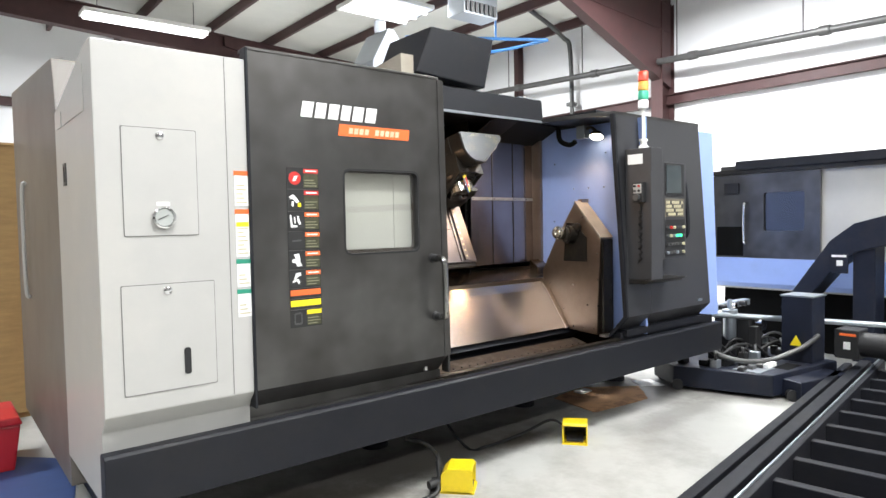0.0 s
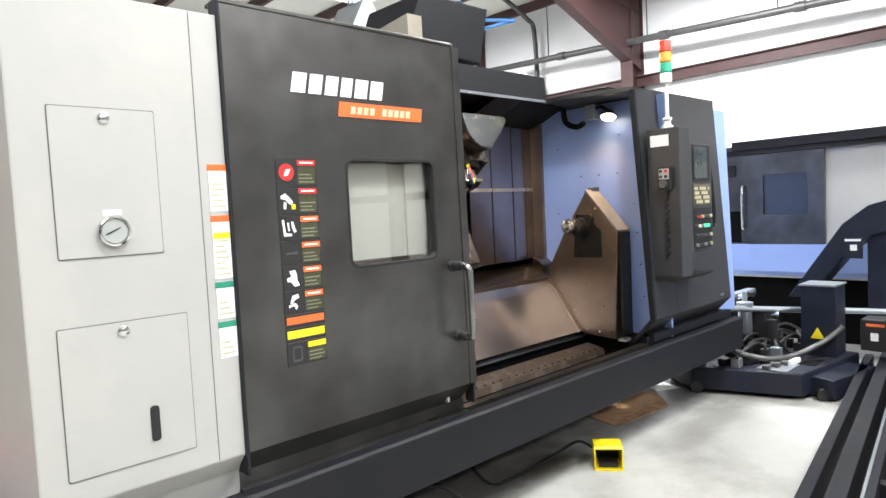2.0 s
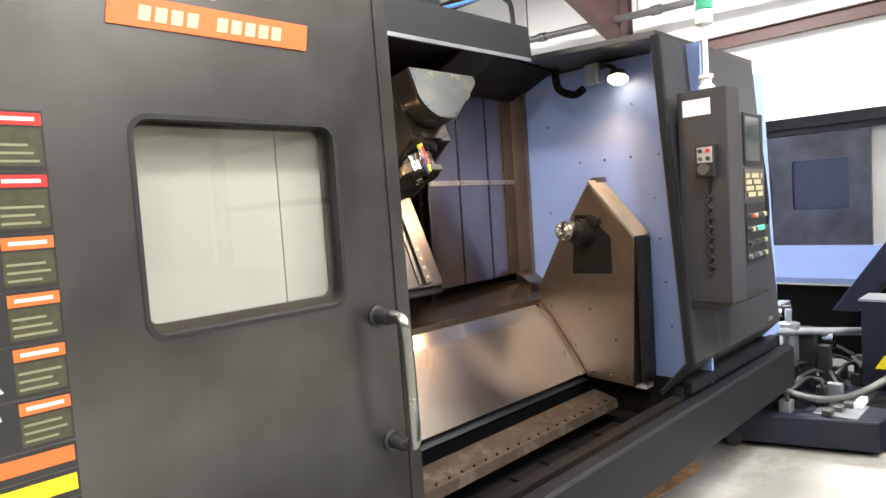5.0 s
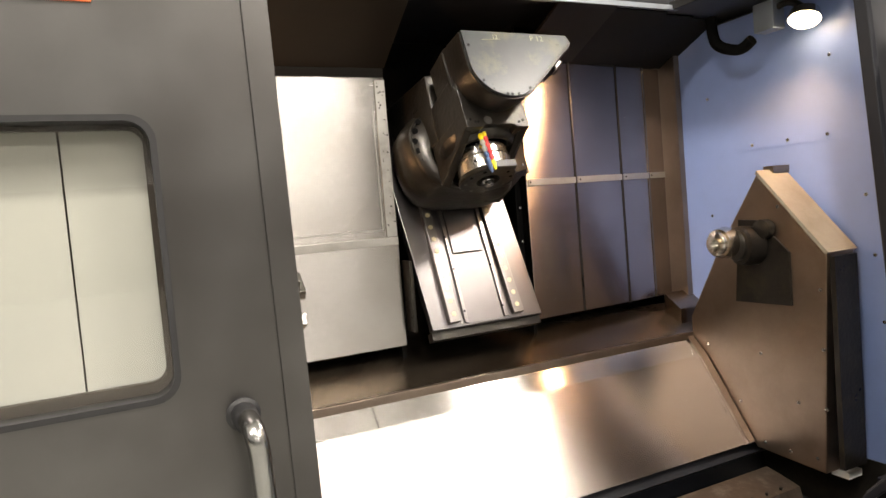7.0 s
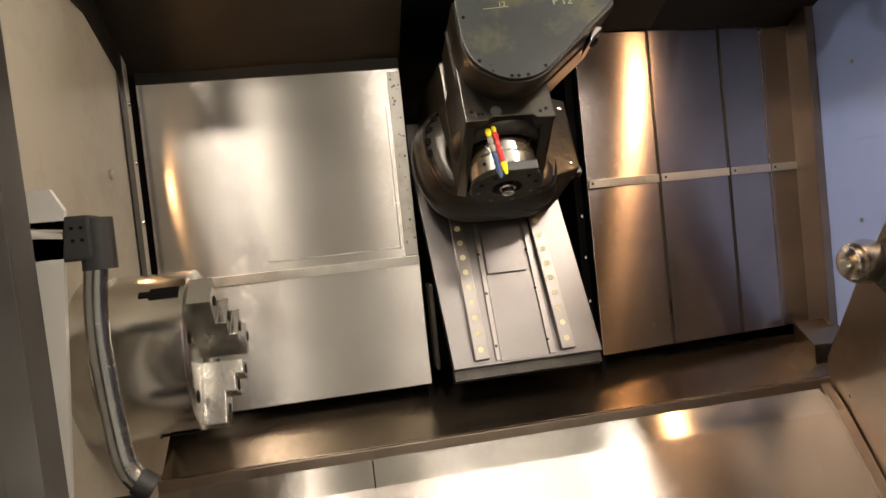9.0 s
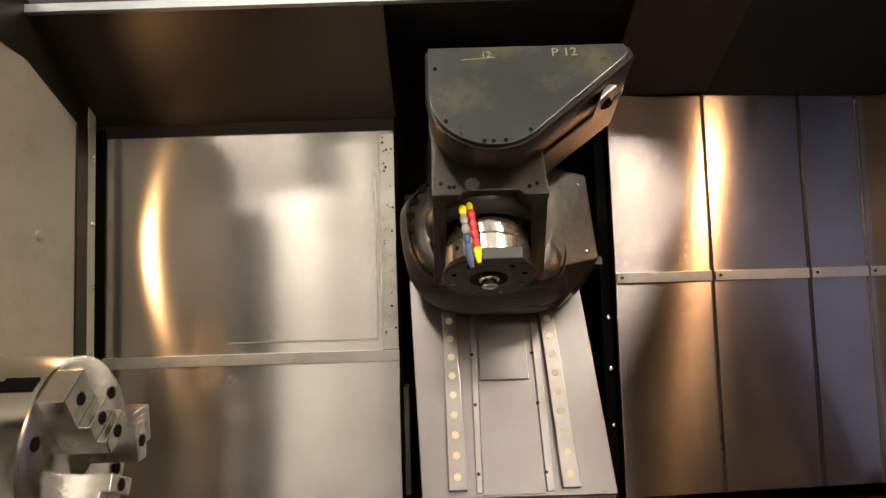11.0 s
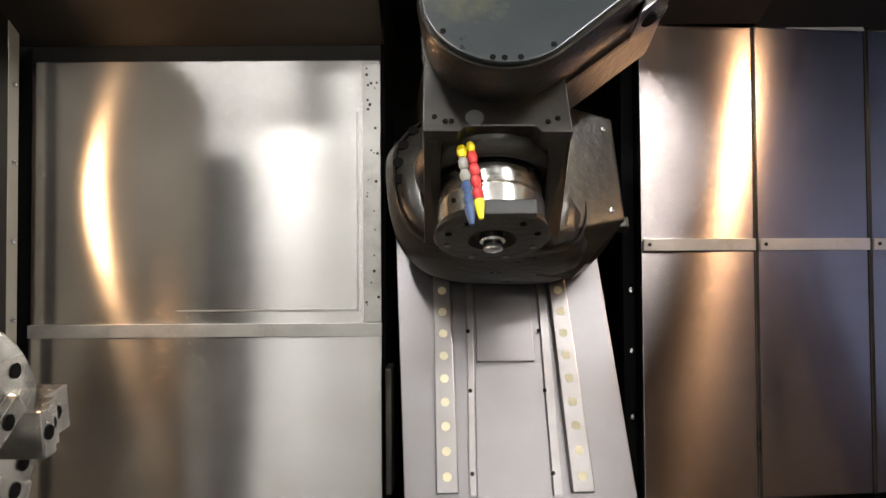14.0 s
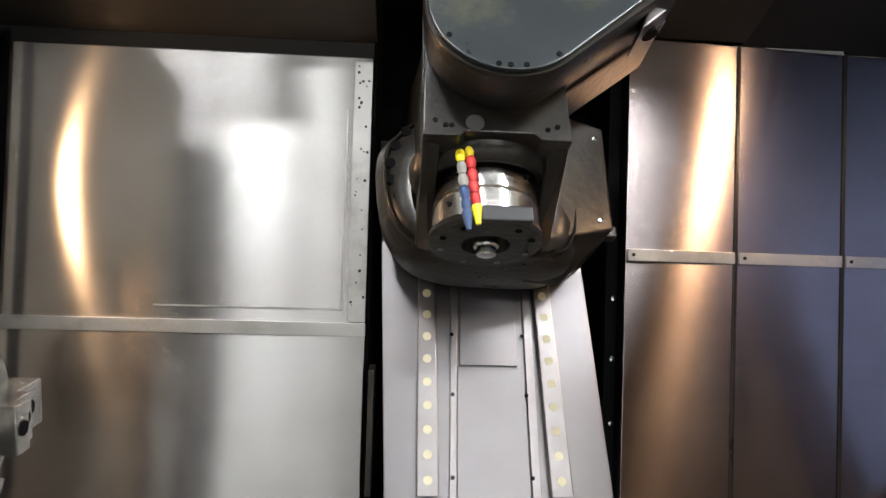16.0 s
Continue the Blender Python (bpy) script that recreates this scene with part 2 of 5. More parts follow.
def part(name, bm, material, parent, label="", bev=0.0, smooth=False):
    if bev:
        bmesh.ops.bevel(bm, geom=[e for e in bm.edges if len(e.link_faces) == 2 and e.calc_face_angle(0) > 0.6], offset=bev, segments=2, profile=0.6, affect="EDGES", clamp_overlap=True)
    top = parent
    while top is not None and top.parent is not None:
        top = top.parent
    if top is not None:
        bmesh.ops.translate(bm, verts=bm.verts, vec=-ORG[top])
    me = bpy.data.meshes.new(name)
    bm.normal_update()
    bm.to_mesh(me)
    bm.free()
    me.materials.append(material)
    if smooth:
        me.polygons.foreach_set("use_smooth", [True] * len(me.polygons))
        me.set_sharp_from_angle(angle=0.7)
    o = new(name, me)
    o.parent = parent
    if label:
        o["label"] = label
    return o


def single(name, bm, material, label, category, kind="", group="", bev=0.0, smooth=False):
    return tagged(part(name, bm, material, None, "", bev, smooth), label, category, group, kind)


def box(x0, x1, y0, y1, z0, z1, bm=None):
    bm = bm or bmesh.new()
    v = [bm.verts.new((x, y, z)) for x in (x0, x1) for y in (y0, y1) for z in (z0, z1)]
    for f in ((0, 1, 3, 2), (4, 6, 7, 5), (0, 4, 5, 1), (2, 3, 7, 6), (0, 2, 6, 4), (1, 5, 7, 3)):
        bm.faces.new([v[i] for i in f])
    bmesh.ops.recalc_face_normals(bm, faces=bm.faces)
    return bm


def prism(pts, axis, a, b, bm=None):
    """A polygon pushed along an axis: x takes (y, z), y takes (x, z), z takes (x, y)."""
    bm = bm or bmesh.new()
    put = {"x": lambda p, t: (t, p[0], p[1]), "y": lambda p, t: (p[0], t, p[1]), "z": lambda p, t: (p[0], p[1], t)}[axis]
    lo = [bm.verts.new(put(p, a)) for p in pts]
    hi = [bm.verts.new(put(p, b)) for p in pts]
    bm.faces.new(lo)
    bm.faces.new(hi)
    for i in range(len(pts)):
        j = (i + 1) % len(pts)
        bm.faces.new((lo[i], lo[j], hi[j], hi[i]))
    bmesh.ops.recalc_face_normals(bm, faces=bm.faces)
    return bm


def frame_of(d):
    d = Vector(d).normalized()
    u = d.orthogonal().normalized()
    return u, d.cross(u)


def cyl(p0, p1, r0, r1=None, n=28, bm=None):
    bm = bm or bmesh.new()
    p0, p1 = Vector(p0), Vector(p1)
    r1 = r0 if r1 is None else r1
    u, w = frame_of(p1 - p0)
    ring = lambda p, r: [bm.verts.new(p + r * (math.cos(t) * u + math.sin(t) * w)) for t in (2 * math.pi * i / n for i in range(n))]
    a, b = ring(p0, r0), ring(p1, r1)
    bm.faces.new(a[::-1])
    bm.faces.new(b)
    for i in range(n):
        bm.faces.new((a[i], a[(i + 1) % n], b[(i + 1) % n], b[i]))
    bmesh.ops.recalc_face_normals(bm, faces=bm.faces)
    return bm


def lathe(p0, d, prof, n=36, bm=None):
    """A turned body about the axis from p0 along d; prof: (distance along, radius)."""
    bm = bm or bmesh.new()
    p0, d = Vector(p0), Vector(d).normalized()
    u, w = frame_of(d)
    rings = [[bm.verts.new(p0 + d * s + max(r, 1e-4) * (math.cos(t) * u + math.sin(t) * w)) for t in (2 * math.pi * i / n for i in range(n))] for s, r in prof]
    for a, b in zip(rings, rings[1:]):
        for i in range(n):
            bm.faces.new((a[i], a[(i + 1) % n], b[(i + 1) % n], b[i]))
    bm.faces.new(rings[0])
    bm.faces.new(rings[-1])
    bmesh.ops.recalc_face_normals(bm, faces=bm.faces)
    return bm


def tube(pts, r, n=10, bm=None, steps=6):
    """A round bar through points, smoothed."""
    bm = bm or bmesh.new()
    P = [Vector(p) for p in pts]
    Q = []
    for i in range(len(P) - 1):
        a, b, c, d = P[max(i - 1, 0)], P[i], P[i + 1], P[min(i + 2, len(P) - 1)]
        for k in range(steps):
            t = k / steps
            Q.append(0.5 * (2 * b + (c - a) * t + (2 * a - 5 * b + 4 * c - d) * t * t + (3 * b - a - 3 * c + d) * t ** 3))
    Q.append(P[-1])
    u = None
    rings = []
    for i, q in enumerate(Q):
        d = (Q[min(i + 1, len(Q) - 1)] - Q[max(i - 1, 0)]).normalized()
        u = frame_of(d)[0] if u is None else (u - d * u.dot(d)).normalized()
        w = d.cross(u)
        rings.append([bm.verts.new(q + r * (math.cos(t) * u + math.sin(t) * w)) for t in (2 * math.pi * k / n for k in range(n))])
    for a, b in zip(rings, rings[1:]):
        for k in range(n):
            bm.faces.new((a[k], a[(k + 1) % n], b[(k + 1) % n], b[k]))
    bm.faces.new(rings[0][::-1])
    bm.faces.new(rings[-1])
    bmesh.ops.recalc_face_normals(bm, faces=bm.faces)
    return bm


def rounded(x0, x1, z0, z1, r, n=6):
    """Corners of a rectangle with rounded corners."""
    out = []
    for cx, cz, a0 in ((x1 - r, z1 - r, 0), (x0 + r, z1 - r, 90), (x0 + r, z0 + r, 180), (x1 - r, z0 + r, 270)):
        out += [(cx + r * math.cos(radians(a0 + 90 * k / n)), cz + r * math.sin(radians(a0 + 90 * k / n))) for k in range(n + 1)]
    return out


def ring_prism(outer, inner, axis, a, b):
    """A frame between two outlines with the same number of corners."""
    bm = bmesh.new()
    put = {"x": lambda p, t: (t, p[0], p[1]), "y": lambda p, t: (p[0], t, p[1]), "z": lambda p, t: (p[0], p[1], t)}[axis]
    R = [[bm.verts.new(put(p, t)) for p in o] for o, t in ((outer, a), (outer, b), (inner, b), (inner, a))]
    n = len(outer)
    for k in range(4):
        A, B = R[k], R[(k + 1) % 4]
        for i in range(n):
            bm.faces.new((A[i], A[(i + 1) % n], B[(i + 1) % n], B[i]))
    bmesh.ops.recalc_face_normals(bm, faces=bm.faces)
    return bm


def rect(x0, x1, z0, z1, n=28):
    """A rectangle with its outline split to match rounded()."""
    c = [(x1, z1), (x0, z1), (x0, z0), (x1, z0)]
    return [c[i // (n // 4)] for i in range(n)]

def floor_patches(m, spots):
    """Dark oil patches and brown shade put into the concrete's colour round the given places: x, y, half width, half
    depth, strength.
    """
    N, L = m.node_tree.nodes, m.node_tree.links
    p = N["Principled BSDF"]
    base = p.inputs["Base Color"].links[0].from_socket
    tc = N.new("ShaderNodeTexCoord")
    no = N.new("ShaderNodeTexNoise")
    no.inputs["Scale"].default_value, no.inputs["Detail"].default_value, no.inputs["Roughness"].default_value = 3.5, 8, 0.7
    L.new(tc.outputs["Object"], no.inputs["Vector"])
    for x, y, rx, ry, k in spots:
        mp = N.new("ShaderNodeMapping")
        mp.inputs["Location"].default_value = (-x / rx, -y / ry, 0)
        mp.inputs["Scale"].default_value = (1 / rx, 1 / ry, 0)
        L.new(tc.outputs["Object"], mp.inputs["Vector"])
        ln = N.new("ShaderNodeVectorMath")
        ln.operation = "LENGTH"
        L.new(mp.outputs["Vector"], ln.inputs[0])
        ad = N.new("ShaderNodeMath")
        ad.operation = "MULTIPLY_ADD"
        L.new(no.outputs["Fac"], ad.inputs[0])
        ad.inputs[1].default_value = -1.6
        L.new(ln.outputs["Value"], ad.inputs[2])
        mr = N.new("ShaderNodeMapRange")
        mr.interpolation_type = "SMOOTHSTEP"
        mr.inputs["From Min"].default_value, mr.inputs["From Max"].default_value = -0.5, 0.45
        mr.inputs["To Min"].default_value, mr.inputs["To Max"].default_value = k, 0
        L.new(ad.outputs["Value"], mr.inputs["Value"])
        mx = N.new("ShaderNodeMix")
        mx.data_type = "RGBA"
        L.new(mr.outputs["Result"], mx.inputs["Factor"])
        L.new(base, mx.inputs["A"])
        mx.inputs["B"].default_value = (0.085, 0.07, 0.055, 1)
        base = mx.outputs["Result"]
    L.new(base, p.inputs["Base Color"])


floor_patches(M_CONC, [(2.5, 0.5, 0.9, 0.5, 0.55), (0.2, 0.45, 1.6, 0.35, 0.75), (-0.7, 0.1, 0.8, 0.4, 0.7), (3.0, 0.1, 0.4, 0.6, 0.55), (2.2, -0.1, 0.7, 0.16, 0.4), (0.9, 0.3, 0.25, 0.12, 0.8)])

# ---------------------------------------------------------------- hall
XW0, XW1, YW0, YW1, ZE = -9.0, 9.4, -21.0, 15.0, 5.8
single("floor", box(XW0, XW1, YW0, YW1, -0.2, 0), M_CONC, "pale worn concrete shop floor with oil stains", "floor", "structure")
for nm, b in (("wall_east", (XW1, XW1 + 0.2, YW0, YW1, 0, 7.5)), ("wall_west", (XW0 - 0.2, XW0, YW0, YW1, 0, 7.5)),
              ("wall_north", (XW0, XW1, YW1, YW1 + 0.2, 0, 7.5)), ("wall_south", (XW0, XW1, YW0 - 0.2, YW0, 0, 7.5))):
    single(nm, box(*b), M_WALL, "white vinyl-faced insulated metal building wall", "wall", "structure")
# unseen dark sheets, added so the lower door reflects something dark
for b in ((XW0, XW0 + 0.03, YW0 + 0.03, YW1, 0, 3.2), (XW0, XW1, YW0, YW0 + 0.03, 0, 3.2)):
    single("reflection_sheet", box(*b), M_DARKREFLECT, "unseen dark sheet added to darken reflections in the door", "wall liner", "structure")
# roof slopes down to the east eave
RZ = lambda x: ZE + (XW1 - x) * 0.06
single("ceiling", prism([(XW0, RZ(XW0)), (XW1, RZ(XW1)), (XW1, RZ(XW1) + 0.2), (XW0, RZ(XW0) + 0.2)], "y", YW0, YW1), M_ROOF,
       "white insulated metal roof between dark purlins", "ceiling", "structure")


def i_beam(a, b, h, w, up=Vector((0, 0, 1)), t=0.02):
    """An I section from a to b, hung below the line."""
    a, b = Vector(a), Vector(b)
    d = (b - a).normalized()
    s = d.cross(up).normalized()
    n = s.cross(d)
    bm = bmesh.new()
    for u0, u1, v0, v1 in ((-w / 2, w / 2, -t, 0), (-t / 2, t / 2, -h + t, -t), (-w / 2, w / 2, -h, -h + t)):
        q = [(u0, v0), (u1, v0), (u1, v1), (u0, v1)]
        A = [bm.verts.new(a + s * u + n * v) for u, v in q]
        B = [bm.verts.new(b + s * u + n * v) for u, v in q]
        bm.faces.new(A)
        bm.faces.new(B)
        for i in range(4):
            bm.faces.new((A[i], A[(i + 1) % 4], B[(i + 1) % 4], B[i]))
    bmesh.ops.recalc_face_normals(bm, faces=bm.faces)
    return bm


# rigid frames: column, haunched rafter
for fy in (-19.6, -11.6, -3.6, 4.4, 12.4):
    e = root("roof_frame", (XW1 - 0.3, fy, 0), "dark red oxide steel portal frame against white insulation", "roof frame", "portal frames")
    e["kind"] = "structure"
    part("column", i_beam((XW1 - 0.02, fy, 0), (XW1 - 0.02, fy, 5.6), 0.42, 0.25, Vector((1, 0, 0))), M_BROWN, e)
    part("rafter", i_beam((XW0, fy, RZ(XW0) - 0.2), (XW1 - 0.1, fy, RZ(XW1) - 0.2), 0.55, 0.24), M_BROWN, e)
    part("haunch", prism([(XW1 - 0.1, 5.7), (XW1 - 0.1, 4.0), (XW1 - 0.5, 4.15), (XW1 - 3.2, 5.15), (XW1 - 5.9, 5.7), (XW1 - 5.9, 5.95)], "y", fy - 0.1, fy + 0.1), M_BROWN, e)
for i in range(13):
    px = XW0 + 0.6 + i * 1.45
    single("purlin", box(px - 0.04, px + 0.04, YW0, YW1, RZ(px) - 0.2, RZ(px) - 0.01), M_BROWN, "dark red oxide steel roof purlin", "purlin", "structure")
for gz in (1.95, 3.78):
    single("girt", i_beam((XW1 - 0.1, YW0, gz + 0.1), (XW1 - 0.1, YW1, gz + 0.1), 0.2, 0.12), M_BROWN, "dark red oxide wall girt", "girt", "structure")
for gz in (2.5, 4.4):
    single("girt", i_beam((XW0, YW1 - 0.1, gz + 0.1), (XW1, YW1 - 0.1, gz + 0.1), 0.2, 0.12), M_BROWN, "dark red oxide wall girt", "girt", "structure")
for gy in (8.4, 10.4):
    single("wall_post", box(XW1 - 0.2, XW1 - 0.02, gy - 0.07, gy + 0.07, 0, 5.7), M_BROWN, "dark steel wall post", "post", "structure")

# pipes on the east wall
PZ = lambda y: 4.27 + 0.04 * y
pe = root("pipe_run", (XW1 - 0.5, 2.0, 4.35), "dark steel pipe run clamped along the white wall", "pipe")
part("pipe", cyl((XW1 - 0.55, -9.0, PZ(-9.0)), (XW1 - 0.55, 11.5, PZ(11.5)), 0.06, n=16), M_PIPE, pe, smooth=True)
for k in range(9):
    py = -7.5 + 2.2 * k
    part("coupling", cyl((XW1 - 0.55, py, PZ(py)), (XW1 - 0.55, py + 0.16, PZ(py + 0.16)), 0.08, n=16), M_PIPE, pe, smooth=True)
    part("drop_rod", cyl((XW1 - 0.55, py + 0.4, PZ(py + 0.4)), (XW1 - 0.55, py + 0.4, 5.6), 0.012, n=8), M_PIPE, pe)
pc = root("conduit", (XW1 - 0.3, 6.8, 2.0), "dark vertical conduit bent towards the roof", "conduit")
part("bend", tube([(XW1 - 0.2, 6.7, 2.0), (XW1 - 0.2, 6.7, 5.0), (XW1 - 0.5, 6.7, 5.5), (XW1 - 1.6, 6.7, 5.9)], 0.05), M_PIPE, pc, smooth=True)
part("clamp", box(XW1 - 0.27, XW1 - 0.1, 6.62, 6.78, 4.0, 4.08), M_PIPE, pc)
pa = root("air_line", (6.0, 6.0, 4.75), "pale blue compressed air pipe hung from the roof", "pipe")
part("pipe", tube([(4.6, 6.6, 4.75), (6.83, 5.27, 4.75)], 0.03), M_RACK, pa, smooth=True)
part("branch", tube([(4.9, 7.6, 4.75), (6.45, 6.6, 4.75), (6.83, 5.27, 4.75)], 0.03), M_RACK, pa, smooth=True)
part("drop", cyl((6.0, 5.77, 4.75), (6.0, 5.77, 5.95), 0.02), M_RACK, pa)

# hall lights, most of them added out of view
for fx, fy, fz, sx, sy, watts in FIXTURES:
    e = root("ceiling_light", (fx, fy, fz), "lit white fluorescent high-bay fixture, most of the set added out of view", "ceiling light", "hall lights")
    part("housing", box(fx - sx / 2 - 0.05, fx + sx / 2 + 0.05, fy - sy / 2 - 0.05, fy + sy / 2 + 0.05, fz, fz + 0.08), M_WHITE, e, bev=0.01)
    nt = 3
    for k in range(nt):
        f = (k + 0.5) / nt - 0.5
        if sx > sy:
            b = cyl((fx - sx / 2, fy + f * sy, fz - 0.03), (fx + sx / 2, fy + f * sy, fz - 0.03), 0.03, n=12)
        else:
            b = cyl((fx + f * sx, fy - sy / 2, fz - 0.03), (fx + f * sx, fy + sy / 2, fz - 0.03), 0.03, n=12)
        part("tube", b, M_TUBE, e, "glowing fluorescent tube")
    for sgn in (-1, 1):
        part("hanger", cyl((fx + sgn * sx * 0.4, fy, fz + 0.08), (fx + sgn * sx * 0.4, fy, RZ(fx) - 0.01), 0.008, n=6), M_PIPE, e)
# unit heater hung under the roof
uh = root("unit_heater", (5.1, 5.4, 4.8), "grey louvred unit heater hung under the roof", "heater")
part("casing", box(4.75, 5.5, 5.2, 5.6, 4.85, 5.2), M_DUCT, uh, bev=0.01)
for k in range(7):
    part("louvre", box(4.79 + k * 0.1, 4.85 + k * 0.1, 5.17, 5.2, 4.88, 5.05), M_PIPE, uh)
for hx in (4.85, 5.4):
    part("hanger", cyl((hx, 5.4, 5.2), (hx, 5.4, RZ(hx) - 0.01), 0.012, n=8), M_PIPE, uh)


# ---------------------------------------------------------------- the lathe
LX0, LX1 = -1.645, 2.86
lathe_m = root("turning_centre", (0.6, 0.9, 0), "large grey and cream turning centre with its sliding door open", "machine tool")

# base
part("plinth", prism([(-0.012, 0.36), (-0.012, 0.578), (0.0, 0.59), (0.05, 0.59), (0.07, 0.578), (0.07, 0.36)], "x", LX0 - 0.01, 3.0), M_DARK, lathe_m, "dark navy base rail", bev=0.004)
part("bed", prism([(0.75, 0.1), (0.75, 0.5), (0.66, 0.56), (0.70, 0.60), (1.4, 0.9), (2.6, 0.9), (2.6, 0.1)], "x", LX0 + 0.1, 2.9), M_DARK, lathe_m)
part("drip_tray", box(-1.0, 1.9, 0.07, 0.75, 0.36, 0.38), M_VOID, lathe_m, "black chip pan")
for fx in (-1.4, 0.1, 1.5, 2.7):
    for fy in (0.85, 2.4):
        part("levelling_foot", lathe((fx, fy, 0), (0, 0, 1), [(0, 0.09), (0.03, 0.09), (0.05, 0.04), (0.12, 0.04)], 20), M_DARK, lathe_m, smooth=True)

# left cabinet
cab = part("left_cabinet", prism([(0.0, 2.18), (0.0, 0.735), (0.07, 0.66), (0.07, 0.36), (0.87, 0.36), (0.87, 2.02), (0.12, 2.18)][::-1], "x", LX0, -1.045), M_CREAM, lathe_m, "cream painted sheet metal cabinet", bev=0.006)
part("cabinet_seam", box(-1.142, -1.1395, -0.0015, 0.0, 0.74, 2.175), M_GAP, cab)


def access_panel(x0, x1, z0, z1, knob_x, knob_z):
    p = part("access_panel", prism(rounded(x0 + 0.002, x1 - 0.002, z0 + 0.002, z1 - 0.002, 0.006), "y", -0.004, 0.0), M_CREAM, cab)
    part("panel_gap", ring_prism(rounded(x0 - 0.001, x1 + 0.001, z0 - 0.001, z1 + 0.001, 0.006), rounded(x0 + 0.002, x1 - 0.002, z0 + 0.002, z1 - 0.002, 0.006), "y", -0.0012, 0.0), M_GAP, cab)
    part("latch", lathe((knob_x, -0.004, knob_z), (0, -1, 0), [(0, 0.016), (0.004, 0.016), (0.006, 0.011), (0.007, 0.0)], 20), M_CHROME, cab, "chrome quarter-turn latch", smooth=True)


access_panel(-1.552, -1.268, 1.430, 1.857, -1.41, 1.828)
access_panel(-1.572, -1.212, 0.806, 1.238, -1.40, 1.21)
part("gauge_rim", lathe((-1.405, -0.004, 1.503), (0, -1, 0), [(0, 0.044), (0.014, 0.044), (0.016, 0.038), (0.010, 0.036)], 32), M_CHROME, cab, "round chrome gauge rim", smooth=True)
part("gauge_dial", cyl((-1.405, -0.004, 1.503), (-1.405, -0.0155, 1.503), 0.035), M_BLIND, cab)
part("gauge_needle", prism([(-1.43, 1.496), (-1.428, 1.492), (-1.388, 1.512), (-1.389, 1.514)], "y", -0.0175, -0.0165), M_INK, cab)
part("sight_slot", prism(rounded(-1.344, -1.318, 0.862, 0.97, 0.01), "y", -0.008, -0.004), M_BLACK, cab, "black oil sight slot")
part("label_strip", box(-1.43, -1.38, -0.005, -0.004, 1.55, 1.565), M_WHITE, cab)
# side: grab recess, panel, handle
part("side_latch", ring_prism([(0.60, 1.66), (0.66, 1.66), (0.66, 1.76), (0.60, 1.76)], [(0.615, 1.675), (0.645, 1.675), (0.645, 1.745), (0.615, 1.745)], "x", LX0 - 0.006, LX0), M_PIPE, cab)
part("side_panel", prism([(0.15, 1.93), (0.15, 2.11), (0.60, 2.06), (0.60, 1.93)], "x", LX0 - 0.003, LX0), M_CREAM, cab)
part("side_plate", prism([(0.68, 1.93), (0.68, 2.0), (0.8, 1.98), (0.8, 1.93)], "x", LX0 - 0.003, LX0), M_CREAM, cab)
for i, (z0, z1, m) in enumerate(((1.55, 1.70, M_WHITE), (1.33, 1.535, M_WHITE), (1.20, 1.32, M_WHITE), (1.07, 1.19, M_WHITE))):
    s = part("notice_sticker", box(-1.112, -1.048, -0.002, 0.0, z0, z1), m, cab)
    hd = (M_ORANGE, M_ORANGE, M_GREEN, M_GREEN)[i]
    part("header_bar", box(-1.115, -1.048, -0.003, -0.002, z1 - 0.02, z1), hd, cab)
    for k in range(int((z1 - z0 - 0.05) / 0.018)):
        part("text_bar", box(-1.106, -1.06 - 0.008 * (k % 3), -0.0028, -0.002, z0 + 0.012 + 0.018 * k, z0 + 0.018 + 0.018 * k), M_KEYS, cab)
part("yellow_strip", box(-1.11, -1.055, -0.0032, -0.0028, 1.46, 1.48), M_YELLOW, cab)

# rear cabinet and roof
part("rear_cabinet", prism([(0.87, 0.2), (0.87, 2.02), (0.95, 2.30), (2.7, 2.42), (2.7, 0.2)], "x", LX0 + 0.005, -0.2), M_REAR, lathe_m, bev=0.006)
part("rear_wall", box(-0.2, 3.0, 1.55, 2.7, 0.2, 2.30), M_GREY, lathe_m)
part("cabinet_roof", prism([(0.10, 2.17), (0.10, 2.19), (0.95, 2.20), (0.95, 2.17)], "x", -1.04, -0.12), M_GREY, lathe_m)
ra = part("cable_conduit", tube([(LX0 + 0.002, 2.1, 1.75), (LX0 - 0.02, 2.1, 1.7), (LX0 - 0.02, 2.1, 1.1), (LX0 + 0.002, 2.1, 1.05)], 0.012), M_CREAM, lathe_m, smooth=True)

# sliding door
EDGE = lambda z: 0.041 + (2.222 - z) * 0.014
DO = [((EDGE(z) if x > -0.5 else x), z) for x, z in rect(-1.04, 0.0, 0.735, 2.222)]
WO = rounded(-0.578, -0.128, 1.312, 1.728, 0.035)
door = part("sliding_door", ring_prism(DO, WO, "y", 0.0, 0.05), M_GREY, lathe_m, "charcoal painted sliding door")
part("door_skirt", prism([(0.0, 0.735), (0.09, 0.64), (0.16, 0.625), (0.16, 0.635), (0.05, 0.735)], "x", -1.03, 0.046), M_GREY, door)
part("kick_panel", box(-1.045, 0.06, 0.085, 0.10, 0.56, 0.645), M_GREY, lathe_m, "grey kick panel under the door")
part("kick_ledge", box(-1.045, 0.06, 0.045, 0.12, 0.588, 0.594), M_GREY, lathe_m)
part("door_top_lip", prism([(-0.004, 2.222), (-0.004, 2.237), (0.09, 2.237), (0.09, 2.222)], "x", -1.045, 0.016), M_GREY, door, bev=0.004)
